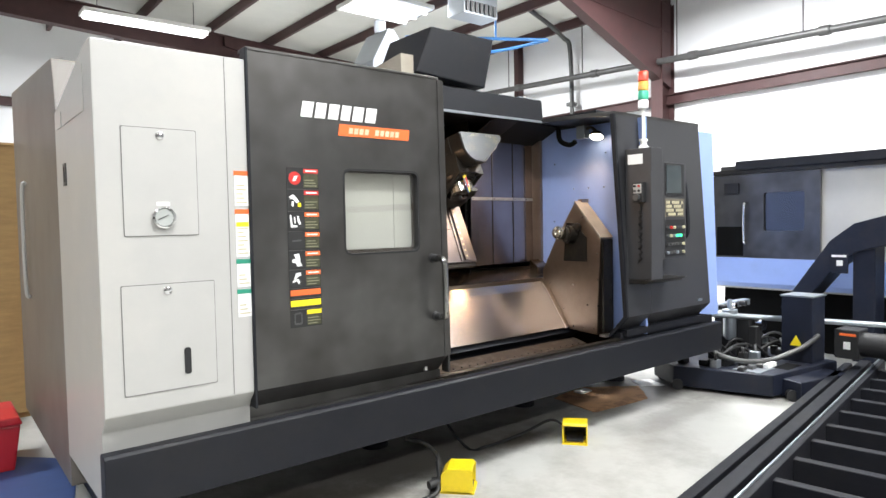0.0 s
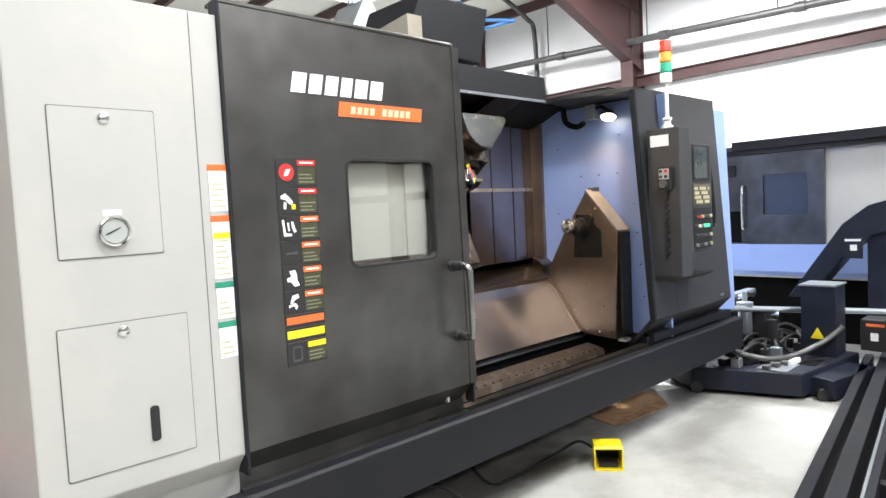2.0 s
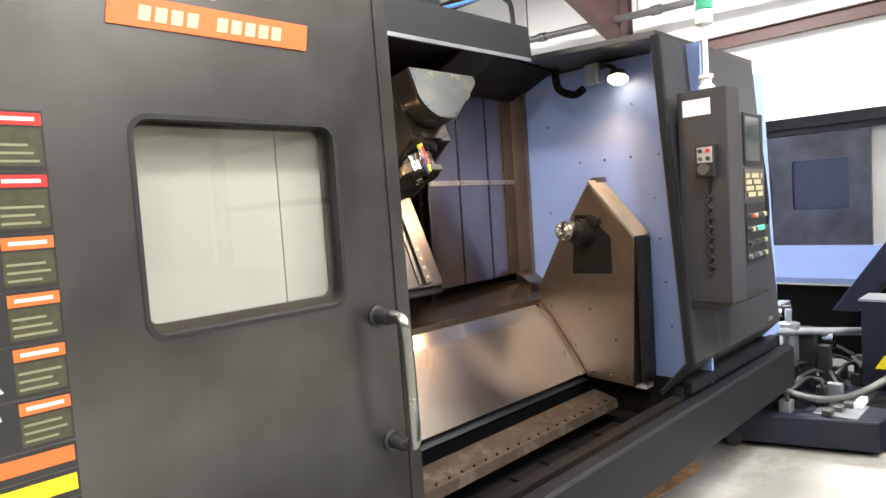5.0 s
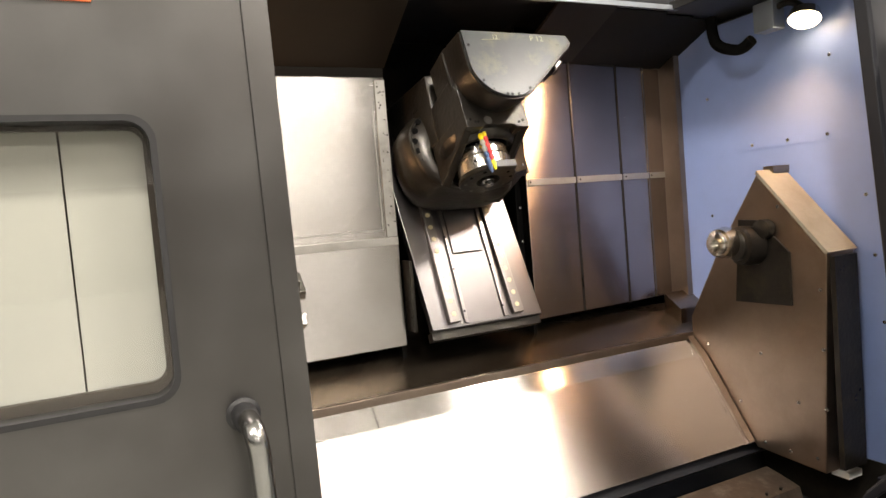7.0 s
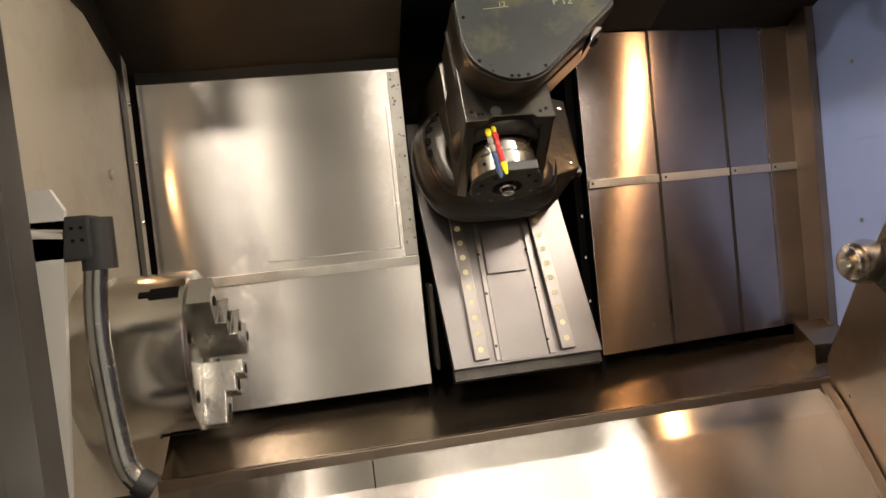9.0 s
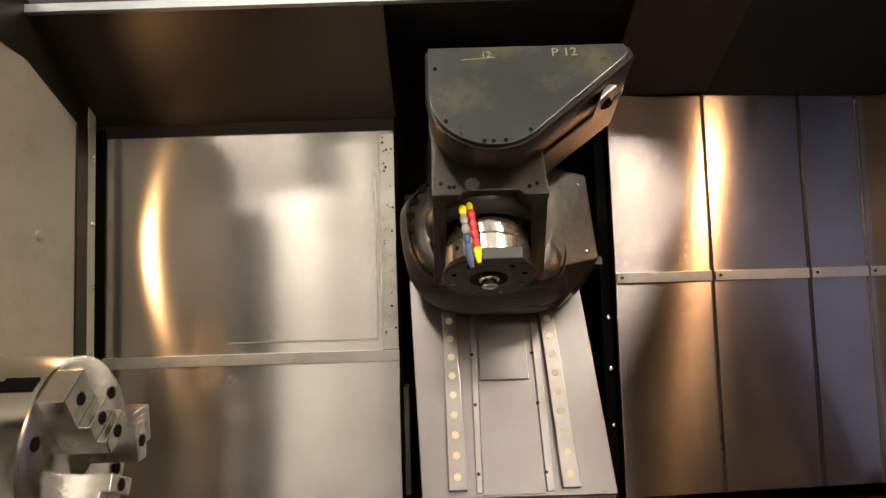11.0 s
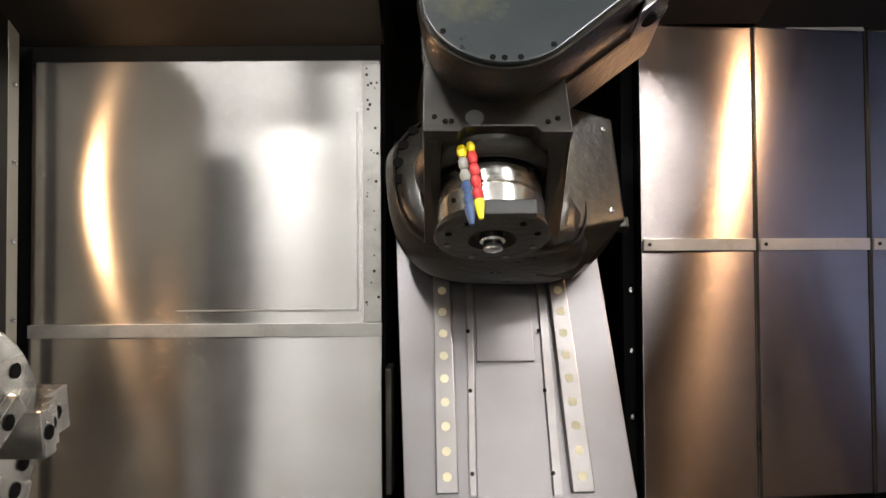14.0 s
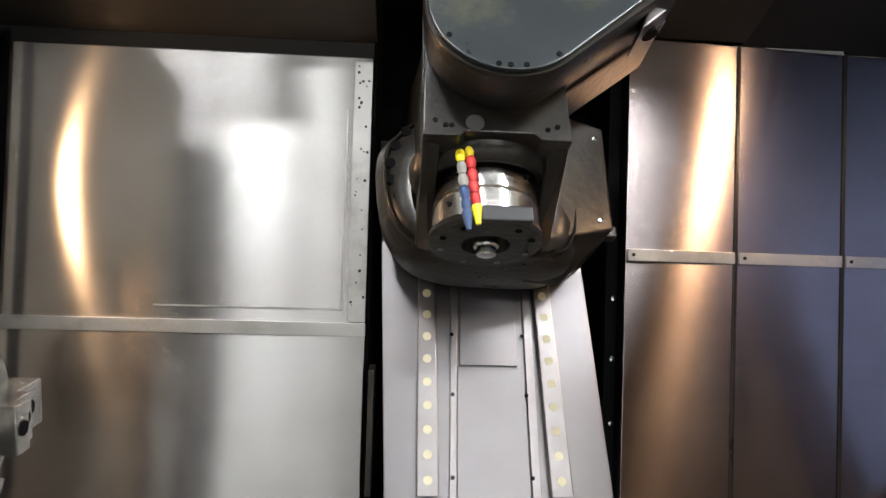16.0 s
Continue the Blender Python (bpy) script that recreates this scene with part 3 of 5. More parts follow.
part("door_edge", prism([(EDGE(0.64) - 0.01, 0.64), (EDGE(0.64) + 0.004, 0.64), (EDGE(2.222) + 0.004, 2.222), (EDGE(2.222) - 0.01, 2.222)], "y", 0.002, 0.06), M_GREY, door, bev=0.002)
part("door_fold", prism([(EDGE(0.735) - 0.035, 0.735), (EDGE(0.735) + 0.006, 0.735), (EDGE(2.222) + 0.006, 2.222), (EDGE(2.222) - 0.035, 2.222)], "y", -0.004, 0.0), M_GREY, door, bev=0.0015)
part("door_left_edge", box(-1.052, -1.04, -0.012, 0.05, 0.66, 2.232), M_DARK, door, bev=0.003)
part("window_seal", ring_prism(rounded(-0.580, -0.126, 1.310, 1.730, 0.038), rounded(-0.571, -0.135, 1.319, 1.721, 0.032), "y", -0.002, 0.045), M_BLACK, door, "black rubber window gasket")
part("window_frame", ring_prism(WO, rounded(-0.560, -0.144, 1.336, 1.714, 0.022), "y", 0.036, 0.048), M_FRAME, door, "dark window frame")
pane = part("window_pane", prism(rounded(-0.575, -0.131, 1.315, 1.725, 0.03), "y", 0.014, 0.020), M_GLASS, door, "clear laminated door window")
pane.visible_shadow = False
part("window_backing", box(-0.60, -0.255, 0.052, 0.06, 1.28, 1.76), M_BLIND, door)
part("window_backing", box(-0.252, -0.10, 0.052, 0.06, 1.28, 1.76), M_BLIND, door)
part("handle_bar", tube([(-0.045, -0.012, 1.272), (-0.044, -0.06, 1.275), (-0.042, -0.092, 1.262), (-0.038, -0.096, 1.22), (-0.034, -0.096, 1.02), (-0.03, -0.088, 0.972), (-0.028, -0.06, 0.960), (-0.028, -0.012, 0.960)], 0.0155, 16), M_GRIP, door, "worn chrome door handle", smooth=True)
for hx, hz in ((-0.045, 1.272), (-0.028, 0.960)):
    part("handle_socket", lathe((hx, 0.0, hz), (0, -1, 0), [(0, 0.026), (0.006, 0.026), (0.010, 0.020), (0.05, 0.019), (0.054, 0.016)], 20), M_BLACK, door, smooth=True)
# inner grip and seal on the door's leading edge
part("edge_seal", prism([(-0.07, 0.66), (-0.07, 1.69), (-0.018, 1.69), (0.0, 1.655), (-0.012, 1.55), (-0.045, 1.17), (-0.06, 0.66)], "y", 0.30, 0.312), M_CREAM, door, "cream painted inner door edge")
part("seal_return", box(-0.07, -0.055, 0.05, 0.30, 0.66, 1.68), M_CREAM, door)
part("inner_grip", tube([(0.031, 0.33, 1.585), (0.020, 0.33, 1.51), (0.017, 0.33, 1.424), (0.024, 0.33, 1.31), (0.033, 0.33, 1.232), (0.050, 0.33, 1.196), (0.074, 0.33, 1.178)], 0.0185, 18), M_GRIP, door, "worn steel inner grip", smooth=True)
part("grip_bracket", box(-0.06, 0.036, 0.30, 0.352, 1.572, 1.645), M_BLACK, door, bev=0.006)
part("grip_collar", cyl((0.034, 0.33, 1.555), (0.034, 0.33, 1.640), 0.027, n=20), M_BLACK, door, smooth=True)
part("grip_pin", cyl((-0.055, 0.292, 1.622), (0.0, 0.292, 1.616), 0.009, n=12), M_CHROME, door, smooth=True)
for bx, bz in ((0.008, 1.625), (0.022, 1.625), (0.008, 1.605), (0.022, 1.605)):
    part("bracket_screw", cyl((bx, 0.30, bz), (bx, 0.298, bz), 0.003, n=8), M_VOID, door)
part("grip_foot", box(-0.02, 0.058, 0.29, 0.352, 1.11, 1.168), M_BLACK, door, bev=0.008)
part("grip_foot_collar", cyl((0.050, 0.33, 1.196), (0.072, 0.33, 1.178), 0.023, n=18), M_BLACK, door, smooth=True)
# maker's mark drawn as plain slanted blocks
for i, (x0, w) in enumerate(((-0.795, 0.058), (-0.724, 0.054), (-0.655, 0.054), (-0.587, 0.05), (-0.523, 0.058), (-0.451, 0.06))):
    z0, z1 = 1.958, 2.03
    part("logo_block", prism([(x0, z0), (x0 + w, z0), (x0 + w + 0.014, z1), (x0 + 0.014, z1)], "y", -0.004, 0.0), M_WHITE, door, bev=0.0018)
part("model_plate", prism([(-0.60, 1.885), (-0.19, 1.885), (-0.182, 1.94), (-0.592, 1.94)], "y", -0.004, 0.0), M_ORANGE, door)
for i in range(10):
    if i != 4:
        x0 = -0.545 + 0.03 * i
        part("model_bar", prism([(x0, 1.897), (x0 + 0.022, 1.897), (x0 + 0.027, 1.925), (x0 + 0.005, 1.925)], "y", -0.0052, -0.004), M_KEYS, door)
# column of warning stickers
PICTO = {1: [[(-0.9, 0.5), (-0.3, 0.8), (0.2, 0.3), (0.6, -0.2), (0.2, -0.4), (-0.3, 0.1), (-0.8, 0.2)], [(-0.5, -0.1), (-0.2, -0.2), (-0.3, -0.9), (-0.6, -0.8)]],
         2: [[(-0.9, 0.9), (-0.65, 0.9), (-0.5, -0.5), (0.2, -0.6), (0.2, -0.85), (-0.75, -0.85)], [(-0.3, 0.6), (-0.1, 0.6), (0.0, -0.3), (-0.2, -0.3)], [(0.2, 0.7), (0.45, 0.7), (0.6, 0.1), (0.8, -0.4), (0.5, -0.5), (0.25, 0.0)]],
         4: [[(-0.4, 0.8), (0.3, 0.9), (0.5, 0.3), (0.5, -0.3), (0.8, -0.8), (0.1, -0.9), (-0.2, -0.4), (-0.7, -0.3), (-0.7, 0.1), (-0.2, 0.2)]],
         5: [[(-0.2, 0.8), (0.5, 0.9), (0.6, 0.5), (0.1, 0.3), (-0.3, -0.1), (-0.5, 0.0)], [(-0.7, -0.2), (0.1, 0.0), (0.4, -0.4), (0.2, -0.8), (-0.1, -0.3), (-0.7, -0.5)]]}
HEADS = (M_RED, M_RED, M_ORANGE, M_ORANGE, M_ORANGE, M_ORANGE, M_ORANGE, M_YELLOW, M_YELLOW)
zt = 1.724
for i, hgt in enumerate((0.10, 0.10, 0.092, 0.088, 0.088, 0.085, 0.048, 0.05, 0.085)):
    z1, z0 = zt, zt - hgt + 0.004
    zt -= hgt
    s = part("warning_sticker", box(-0.872, -0.712, -0.002, 0.0, z0, z1), M_INK, door, "dark pictogram warning sticker")
    if hgt < 0.06:
        part("header_bar", box(-0.868, -0.716, -0.003, -0.002, z0 + 0.012, z1 - 0.006), HEADS[i], door)
        continue
    part("header_bar", box(-0.788, -0.714, -0.003, -0.002, z1 - 0.024, z1 - 0.004), HEADS[i], door)
    part("text_field", box(-0.788, -0.716, -0.0026, -0.002, z0 + 0.006, z1 - 0.028), M_OLIVE, door)
    cx, cz = -0.832, (z0 + z1) / 2
    if i == 0:
        part("pictogram", prism([(cx + 0.03 * math.cos(a), cz + 0.03 * math.sin(a)) for a in np.linspace(0, 6.1, 22)], "y", -0.003, -0.002), M_RED, door)
        part("pictogram", prism([(cx - 0.012, cz - 0.014), (cx + 0.004, cz - 0.012), (cx + 0.016, cz + 0.012), (cx - 0.002, cz + 0.01)], "y", -0.0036, -0.003), M_WHITE, door)
    elif i == 3:
        part("pictogram", prism([(cx - 0.02, cz - 0.004), (cx + 0.025, cz - 0.002), (cx + 0.025, cz + 0.006), (cx - 0.02, cz + 0.003)], "y", -0.003, -0.002), M_PIPE, door)
    elif i == 8:
        part("pictogram", ring_prism(rounded(cx - 0.02, cx + 0.02, cz - 0.028, cz + 0.028, 0.008), rounded(cx - 0.014, cx + 0.014, cz - 0.02, cz + 0.02, 0.006), "y", -0.003, -0.002), M_PIPE, door)
    else:
        for pts in PICTO[i]:
            part("pictogram", prism([(cx + 0.033 * a, cz + 0.033 * b) for a, b in pts], "y", -0.003, -0.002), M_WHITE, door)
        if i == 1:
            part("pictogram", prism([(cx + 0.012, cz - 0.03), (cx + 0.028, cz - 0.03), (cx + 0.028, cz - 0.012), (cx + 0.012, cz - 0.012)], "y", -0.0032, -0.002), M_YELLOW, door)
    for k in range(3):
        zb = z0 + 0.012 + 0.013 * k
        part("text_bar", box(-0.784, -0.722 - 0.007 * ((k + i) % 3), -0.003, -0.0026, zb, zb + 0.004), M_CHALK, door)
    if i < 7:
        part("header_text", box(-0.778, -0.724, -0.0034, -0.003, z1 - 0.017, z1 - 0.011), M_WHITE, door)

# opening top: beam at the back, its lit lip painted in paler metal
part("roof_beam", prism([(0.80, 2.247), (0.815, 2.42), (1.6, 2.43), (1.6, 2.25)], "x", -0.12, 1.73), M_DARK, lathe_m, bev=0.006)
part("beam_lip", box(-0.12, 1.73, 0.785, 0.802, 2.235, 2.252), M_DUCT, lathe_m, "lip under the roof beam, made pale as if lit")

# right control cabin
cabin = part("control_cabin", prism([(0.115, 2.225), (0.012, 0.76), (0.155, 0.615), (1.5, 0.60), (1.5, 2.225)], "x", 2.02, LX1), M_PEND, lathe_m, "charcoal control cabin", bev=0.008)
part("cabin_roof", prism([(0.115, 2.205), (0.112, 2.235), (1.5, 2.30), (1.5, 2.27)], "x", 1.70, LX1), M_GREY, cabin, bev=0.004)
part("roof_box", box(1.95, 2.80, 0.45, 1.3, 2.25, 2.315), M_DARK, cabin, bev=0.006)
part("front_skin", prism([(0.115, 2.225), (0.012, 0.76), (0.155, 0.615), (0.175, 0.615), (0.05, 0.76), (0.15, 2.225)], "x", 1.715, 2.02), M_PEND, cabin, bev=0.004)
part("opening_post", prism([(0.10, 2.215), (-0.003, 0.76), (0.15, 0.60), (0.165, 0.615), (0.03, 0.765), (0.135, 2.215)], "x", 1.69, 1.715), M_DARK, cabin, "dark folded edge of the opening", bev=0.004)
# dark filler added to close the bright gap under the cabin
part("cabin_gap_filler", box(1.72, 3.0, 0.075, 0.15, 0.36, 0.64), M_DARK, cabin)
part("skirt", prism([(0.04, 0.612), (0.04, 0.66), (0.155, 0.66), (0.155, 0.612)], "x", 1.75, LX1), M_DARK, cabin)
part("blue_end_panel", prism([(0.17, 2.19), (0.12, 0.62), (1.5, 0.62), (1.5, 2.19)], "x", LX1 + 0.005, 3.19), M_BLUE, cabin, "pale blue end cover", bev=0.008)
part("nameplate", box(2.66, 2.72, 0.006, 0.012, 0.79, 0.81), M_DUCT, cabin)

# pendant
pend = part("operator_pendant", prism([(1.765, 0.06), (1.77, -0.15), (1.895, -0.16), (1.90, 0.06)], "z", 1.03, 1.955), M_PEND, cabin, "grey operator pendant with screen and keys", bev=0.006)
scr = part("control_panel", prism([(1.90, -0.155), (2.24, -0.135), (2.24, 0.06), (1.90, 0.06)], "z", 1.17, 1.86), M_PEND, cabin, bev=0.006)
SCL = lambda u: -0.156 + 0.02 * (u - 1.90) / 0.34


def face_plate(name, u0, u1, z0, z1, m, d, label=""):
    return part(name, prism([(u0, SCL(u0) - d), (u1, SCL(u1) - d), (u1, SCL(u1) - d + 0.003), (u0, SCL(u0) - d + 0.003)], "z", z0, z1), m, cabin, label)


face_plate("screen_bezel", 1.93, 2.20, 1.62, 1.85, M_BLACK, 0.004)
face_plate("screen", 1.945, 2.15, 1.64, 1.835, M_DISPLAY, 0.007, "grey-green display screen")
face_plate("key_panel", 1.93, 2.20, 1.47, 1.60, M_KEYFIELD, 0.004, "tan keypad")
for r in range(4):
    for c in range(9):
        face_plate("key", 1.94 + 0.027 * c, 1.96 + 0.027 * c, 1.48 + 0.028 * r, 1.50 + 0.028 * r, M_INK if (r + c) % 5 == 0 else M_KEYS, 0.008)
face_plate("switch_panel", 1.93, 2.21, 1.19, 1.45, M_BLACK, 0.004)
rnd = random.Random(5)
for r in range(4):
    for c in range(6):
        m = rnd.choice((M_PIPE, M_PIPE, M_PIPE, M_KEYS, M_DUCT))
        m = M_LED if (r, c) in ((2, 3), (2, 4)) else M_RED if (r, c) in ((3, 1),) else m
        u, zz = 1.955 + 0.045 * c, 1.215 + 0.06 * r
        part("switch", cyl((u, SCL(u) - 0.004, zz), (u, SCL(u) - 0.018, zz), 0.011, n=14), m, cabin, smooth=True)
part("white_label", prism([(1.7625, 0.035), (1.764, -0.085), (1.768, -0.085), (1.766, 0.035)], "z", 1.845, 1.915), M_WHITE, pend)
mpg = part("hand_wheel_box", prism([(1.72, -0.03), (1.722, -0.11), (1.77, -0.11), (1.768, -0.03)], "z", 1.575, 1.715), M_BLACK, pend, "black hand-wheel pendant", bev=0.006)
part("switch_plate", box(1.717, 1.722, -0.104, -0.04, 1.638, 1.704), M_CREAM, pend, bev=0.001)
for ky, kz, m in ((-0.055, 1.688, M_INK), (-0.088, 1.688, M_RED), (-0.055, 1.655, M_PIPE), (-0.088, 1.655, M_INK)):
    part("knob", cyl((1.717, ky, kz), (1.708, ky, kz), 0.009, n=12), m, pend, smooth=True)
part("wheel", cyl((1.722, -0.07, 1.61), (1.70, -0.07, 1.61), 0.024, n=20), M_PIPE, pend, smooth=True)
part("coiled_cable", tube([(1.75, -0.07, 1.575)] + [(1.752 + 0.011 * math.cos(k * 1.6), -0.07 + 0.011 * math.sin(k * 1.6), 1.52 - 0.011 * k) for k in range(34)], 0.005, 6, steps=3), M_BLACK, pend, smooth=True)
part("pendant_foot", prism([(-0.15, 1.03), (-0.10, 1.0), (0.04, 1.0), (0.05, 1.03)], "x", 1.76, 2.22), M_GREY, cabin)
part("side_rail", tube([(2.29, -0.06, 1.72), (2.29, -0.10, 1.70), (2.29, -0.12, 1.35), (2.29, -0.04, 1.33)], 0.014), M_DARK, cabin, smooth=True)
# signal tower
tw = part("signal_tower", lathe((1.845, -0.04, 1.955), (0, 0, 1), [(0, 0.035), (0.02, 0.035), (0.03, 0.022), (0.05, 0.022), (0.055, 0.03), (0.07, 0.03), (0.075, 0.012), (0.275, 0.012), (0.285, 0.03)], 20), M_WHITE, cabin, "stack light on a white pole", smooth=True)
for z0, z1, m, lb in ((2.24, 2.30, M_SEGW, "white lens"), (2.302, 2.365, M_SEGG, "green lens"), (2.367, 2.43, M_SEGA, "amber lens"), (2.432, 2.50, M_SEGR, "red lens")):
    part("signal_lens", lathe((1.845, -0.04, z0), (0, 0, 1), [(0, 0.032), (0.003, 0.036), (z1 - z0 - 0.006, 0.036), (z1 - z0, 0.031)], 24), m, tw, lb, smooth=True)

# ------------------------------------------------ inside the work space
# back panels, left
BY = 1.09
part("back_panel", box(-0.085, 0.648, BY, BY + 0.02, 1.475, 2.04), M_STEEL, lathe_m, "brushed steel guard sheet", bev=0.002)
part("back_panel", box(-0.085, 0.650, BY - 0.006, BY + 0.02, 1.10, 1.462), M_STEEL, lathe_m, "brushed steel guard sheet", bev=0.002)
part("panel_strip", box(-0.085, 0.650, BY - 0.009, BY - 0.001, 1.459, 1.486), M_STRIP, lathe_m, bev=0.001)
part("panel_edge", box(0.612, 0.649, BY - 0.006, BY - 0.0005, 1.488, 2.03), M_STRIP, lathe_m, "dull spotted edge strip", bev=0.001)
part("panel_trim", box(0.598, 0.601, BY - 0.002, BY - 0.0003, 1.51, 1.93), M_STRIP, lathe_m)
part("panel_trim", box(0.22, 0.60, BY - 0.002, BY - 0.0003, 1.512, 1.515), M_STRIP, lathe_m)
rnd = random.Random(31)
for k in range(26):
    zz = 2.02 - 0.5 * rnd.random() ** 1.7
    xx = rnd.uniform(0.618, 0.644)
    part("oil_spot", cyl((xx, BY - 0.006, zz), (xx, BY - 0.0068, zz), rnd.uniform(0.0015, 0.0035), n=7), M_CAST, lathe_m)
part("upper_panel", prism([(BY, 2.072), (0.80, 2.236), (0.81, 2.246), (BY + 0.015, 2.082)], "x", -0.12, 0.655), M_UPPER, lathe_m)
part("panel_joint", box(-0.085, 0.650, BY + 0.002, BY + 0.012, 2.036, 2.08), M_NEARBLACK, lathe_m)
# right telescopic panels
for i, (x0, x1, dy) in enumerate(((1.192, 1.443, -0.012), (1.445, 1.70, 0.010), (1.702, 1.86, 0.034), (1.862, 2.0, 0.054))):
    sl = 0.024 if i < 2 else 0.014
    part("cover_panel", prism([(x0, BY + dy), (x1, BY + dy + sl), (x1, BY + dy + sl + 0.008), (x0, BY + dy + 0.008)], "z", 1.112, 2.108), M_COVER, lathe_m, "telescopic steel way cover", bev=0.0015)
    part("cover_bar", prism([(x0 + 0.004, BY + dy - 0.006), (x1 - 0.003, BY + dy + sl - 0.006), (x1 - 0.003, BY + dy + sl), (x0 + 0.004, BY + dy)], "z", 1.632, 1.657), M_STRIP, lathe_m, bev=0.001)
    part("bar_screw", cyl((x0 + 0.015, BY + dy - 0.006, 1.645), (x0 + 0.015, BY + dy - 0.008, 1.645), 0.004, n=8), M_CAST, lathe_m)
    # roofs past the first go near-black, their shade put into the colour
    part("cover_roof", prism([(BY + dy, 2.108), (0.80 + dy, 2.232), (0.808 + dy, 2.240), (BY + dy + 0.01, 2.118)], "x", x0, x1), M_UPPER if i < 1 else M_NEARBLACK, lathe_m)
    part("cover_edge", box(x1 - 0.003, x1 + 0.003, BY + dy + sl - 0.004, BY + dy + sl + 0.02, 1.112, 2.108), M_BED if i > 1 else M_CAST, lathe_m)
part("corner_strip", box(1.968, 1.998, 1.06, 1.19, 1.07, 2.2), M_BRONZE, lathe_m, bev=0.003)
part("corner_block", prism([(1.0, 1.0), (1.0, 1.07), (1.09, 1.13), (1.09, 1.0)], "x", 1.86, 1.998), M_BED, lathe_m)
# black sheets paint in the dark behind the head
part("well_backing", box(0.56, 1.30, 1.40, 1.42, 0.95, 2.6), M_VOID, lathe_m, "black sheet that paints in the dark behind the tool slide")
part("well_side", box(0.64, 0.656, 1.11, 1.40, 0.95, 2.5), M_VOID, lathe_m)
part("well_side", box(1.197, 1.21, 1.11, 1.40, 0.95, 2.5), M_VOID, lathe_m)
# walls of the work space
lw = part("headstock_wall", prism([(0.18, 0.60), (0.17, 0.80), (0.06, 0.90), (0.06, 2.35), (0.80, 2.27), (1.07, 2.11), (1.07, 1.06), (0.95, 0.98), (0.66, 0.60)], "x", -0.18, -0.10), M_BEIGE, lathe_m, "cream painted headstock wall")
# darker sheet along the top of the wall
part("dark_top_sheet", prism([(0.25, 2.325), (0.80, 2.265), (1.065, 2.105), (1.065, 2.02), (0.80, 2.14), (0.25, 2.18)], "x", -0.10, -0.096), M_UPPER, lw, "dark upper wall sheet")
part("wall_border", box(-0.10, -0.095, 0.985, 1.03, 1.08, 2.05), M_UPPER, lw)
# black box paints in the dark slot beside the wall
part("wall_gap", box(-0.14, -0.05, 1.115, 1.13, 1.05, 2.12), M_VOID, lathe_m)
part("wall_flange", box(-0.10, -0.094, 1.03, 1.062, 1.08, 2.11), M_BEIGE, lw, bev=0.001)
for k in range(6):
    part("screw", lathe((-0.094, 1.046, 1.18 + 0.16 * k), (1, 0, 0), [(0, 0.007), (0.004, 0.006), (0.005, 0.0)], 10), M_CHROME, lw)
rw = part("tailstock_wall", box(2.0, 2.02, 0.05, 1.10, 0.60, 2.21), M_BLUE, lathe_m, "pale blue painted end wall")
for yy, zz in ((0.27, 1.715), (0.42, 1.715), (0.57, 1.715), (0.72, 1.715), (0.30, 1.50), (0.28, 1.30), (0.26, 1.08), (0.24, 0.86), (0.92, 1.93), (0.93, 1.45), (0.62, 1.52), (0.4, 1.98)):
    part("rivet", lathe((2.0, yy, zz), (-1, 0, 0), [(0, 0.007), (0.003, 0.006), (0.004, 0.0)], 8), M_CHROME, rw)
# dark filler added to hide the floor below the end wall
part("wall_gap_filler", box(2.0, 2.02, 0.16, 1.10, 0.38, 0.598), M_CAST, rw)
part("wall_seam", box(1.9985, 2.0, 0.2, 0.98, 1.698, 1.701), M_BLUE, rw)
# trough and chute
part("trough", prism([(0.925, 0.965), (0.94, 0.985), (1.16, 1.07), (1.42, 1.07), (1.42, 0.9), (0.95, 0.9)], "x", -0.16, 1.99), M_BED, lathe_m, "oily brown bed behind the chute", bev=0.002)
part("trough_lip", box(-0.16, 1.845, 0.915, 0.932, 0.955, 0.988), M_BRONZE, lathe_m, bev=0.003)
C0, C1, C2 = (0.922, 0.968), (0.862, 0.902), (0.655, 0.605)
for x0, x1 in ((-0.16, 0.446), (0.449, 1.835)):
    part("chute_top_strip", prism([C0, C1, (C1[0] + 0.01, C1[1] - 0.012), (C0[0] + 0.01, C0[1] - 0.012)], "x", x0, x1), M_STEEL, lathe_m, "folded steel strip above the chute")
part("chute_sheet", prism([(C1[0] - 0.003, C1[1] + 0.003), C2, (C2[0] + 0.012, C2[1] - 0.008), (C1[0] + 0.01, C1[1] - 0.01)], "x", -0.16, 1.835), M_CHUTE, lathe_m, "bright sloping chip chute")
part("chute_end", prism([(C0[0] - 0.008, C0[1] + 0.006), (C1[0] - 0.012, C1[1] + 0.008), (C2[0] - 0.012, C2[1] + 0.006), (C2[0] + 0.01, C2[1] - 0.01), (C1[0] + 0.01, C1[1] - 0.01)], "x", 1.80, 1.83), M_BRONZE, lathe_m)
part("rusty_rail", prism([(0.60, 0.53), (0.55, 0.52), (0.47, 0.50), (0.46, 0.46), (0.62, 0.46)], "x", -0.16, 1.83), M_RUST, lathe_m, "rusty conveyor side rail", bev=0.002)
for k in range(26):
    part("rail_bolt", cyl((0.0 + 0.07 * k, 0.485, 0.503), (0.0 + 0.07 * k, 0.483, 0.512), 0.006, n=8), M_CAST, lathe_m)
part("inner_rail", box(-0.16, 1.72, 0.07, 0.12, 0.42, 0.60), M_CAST, lathe_m)
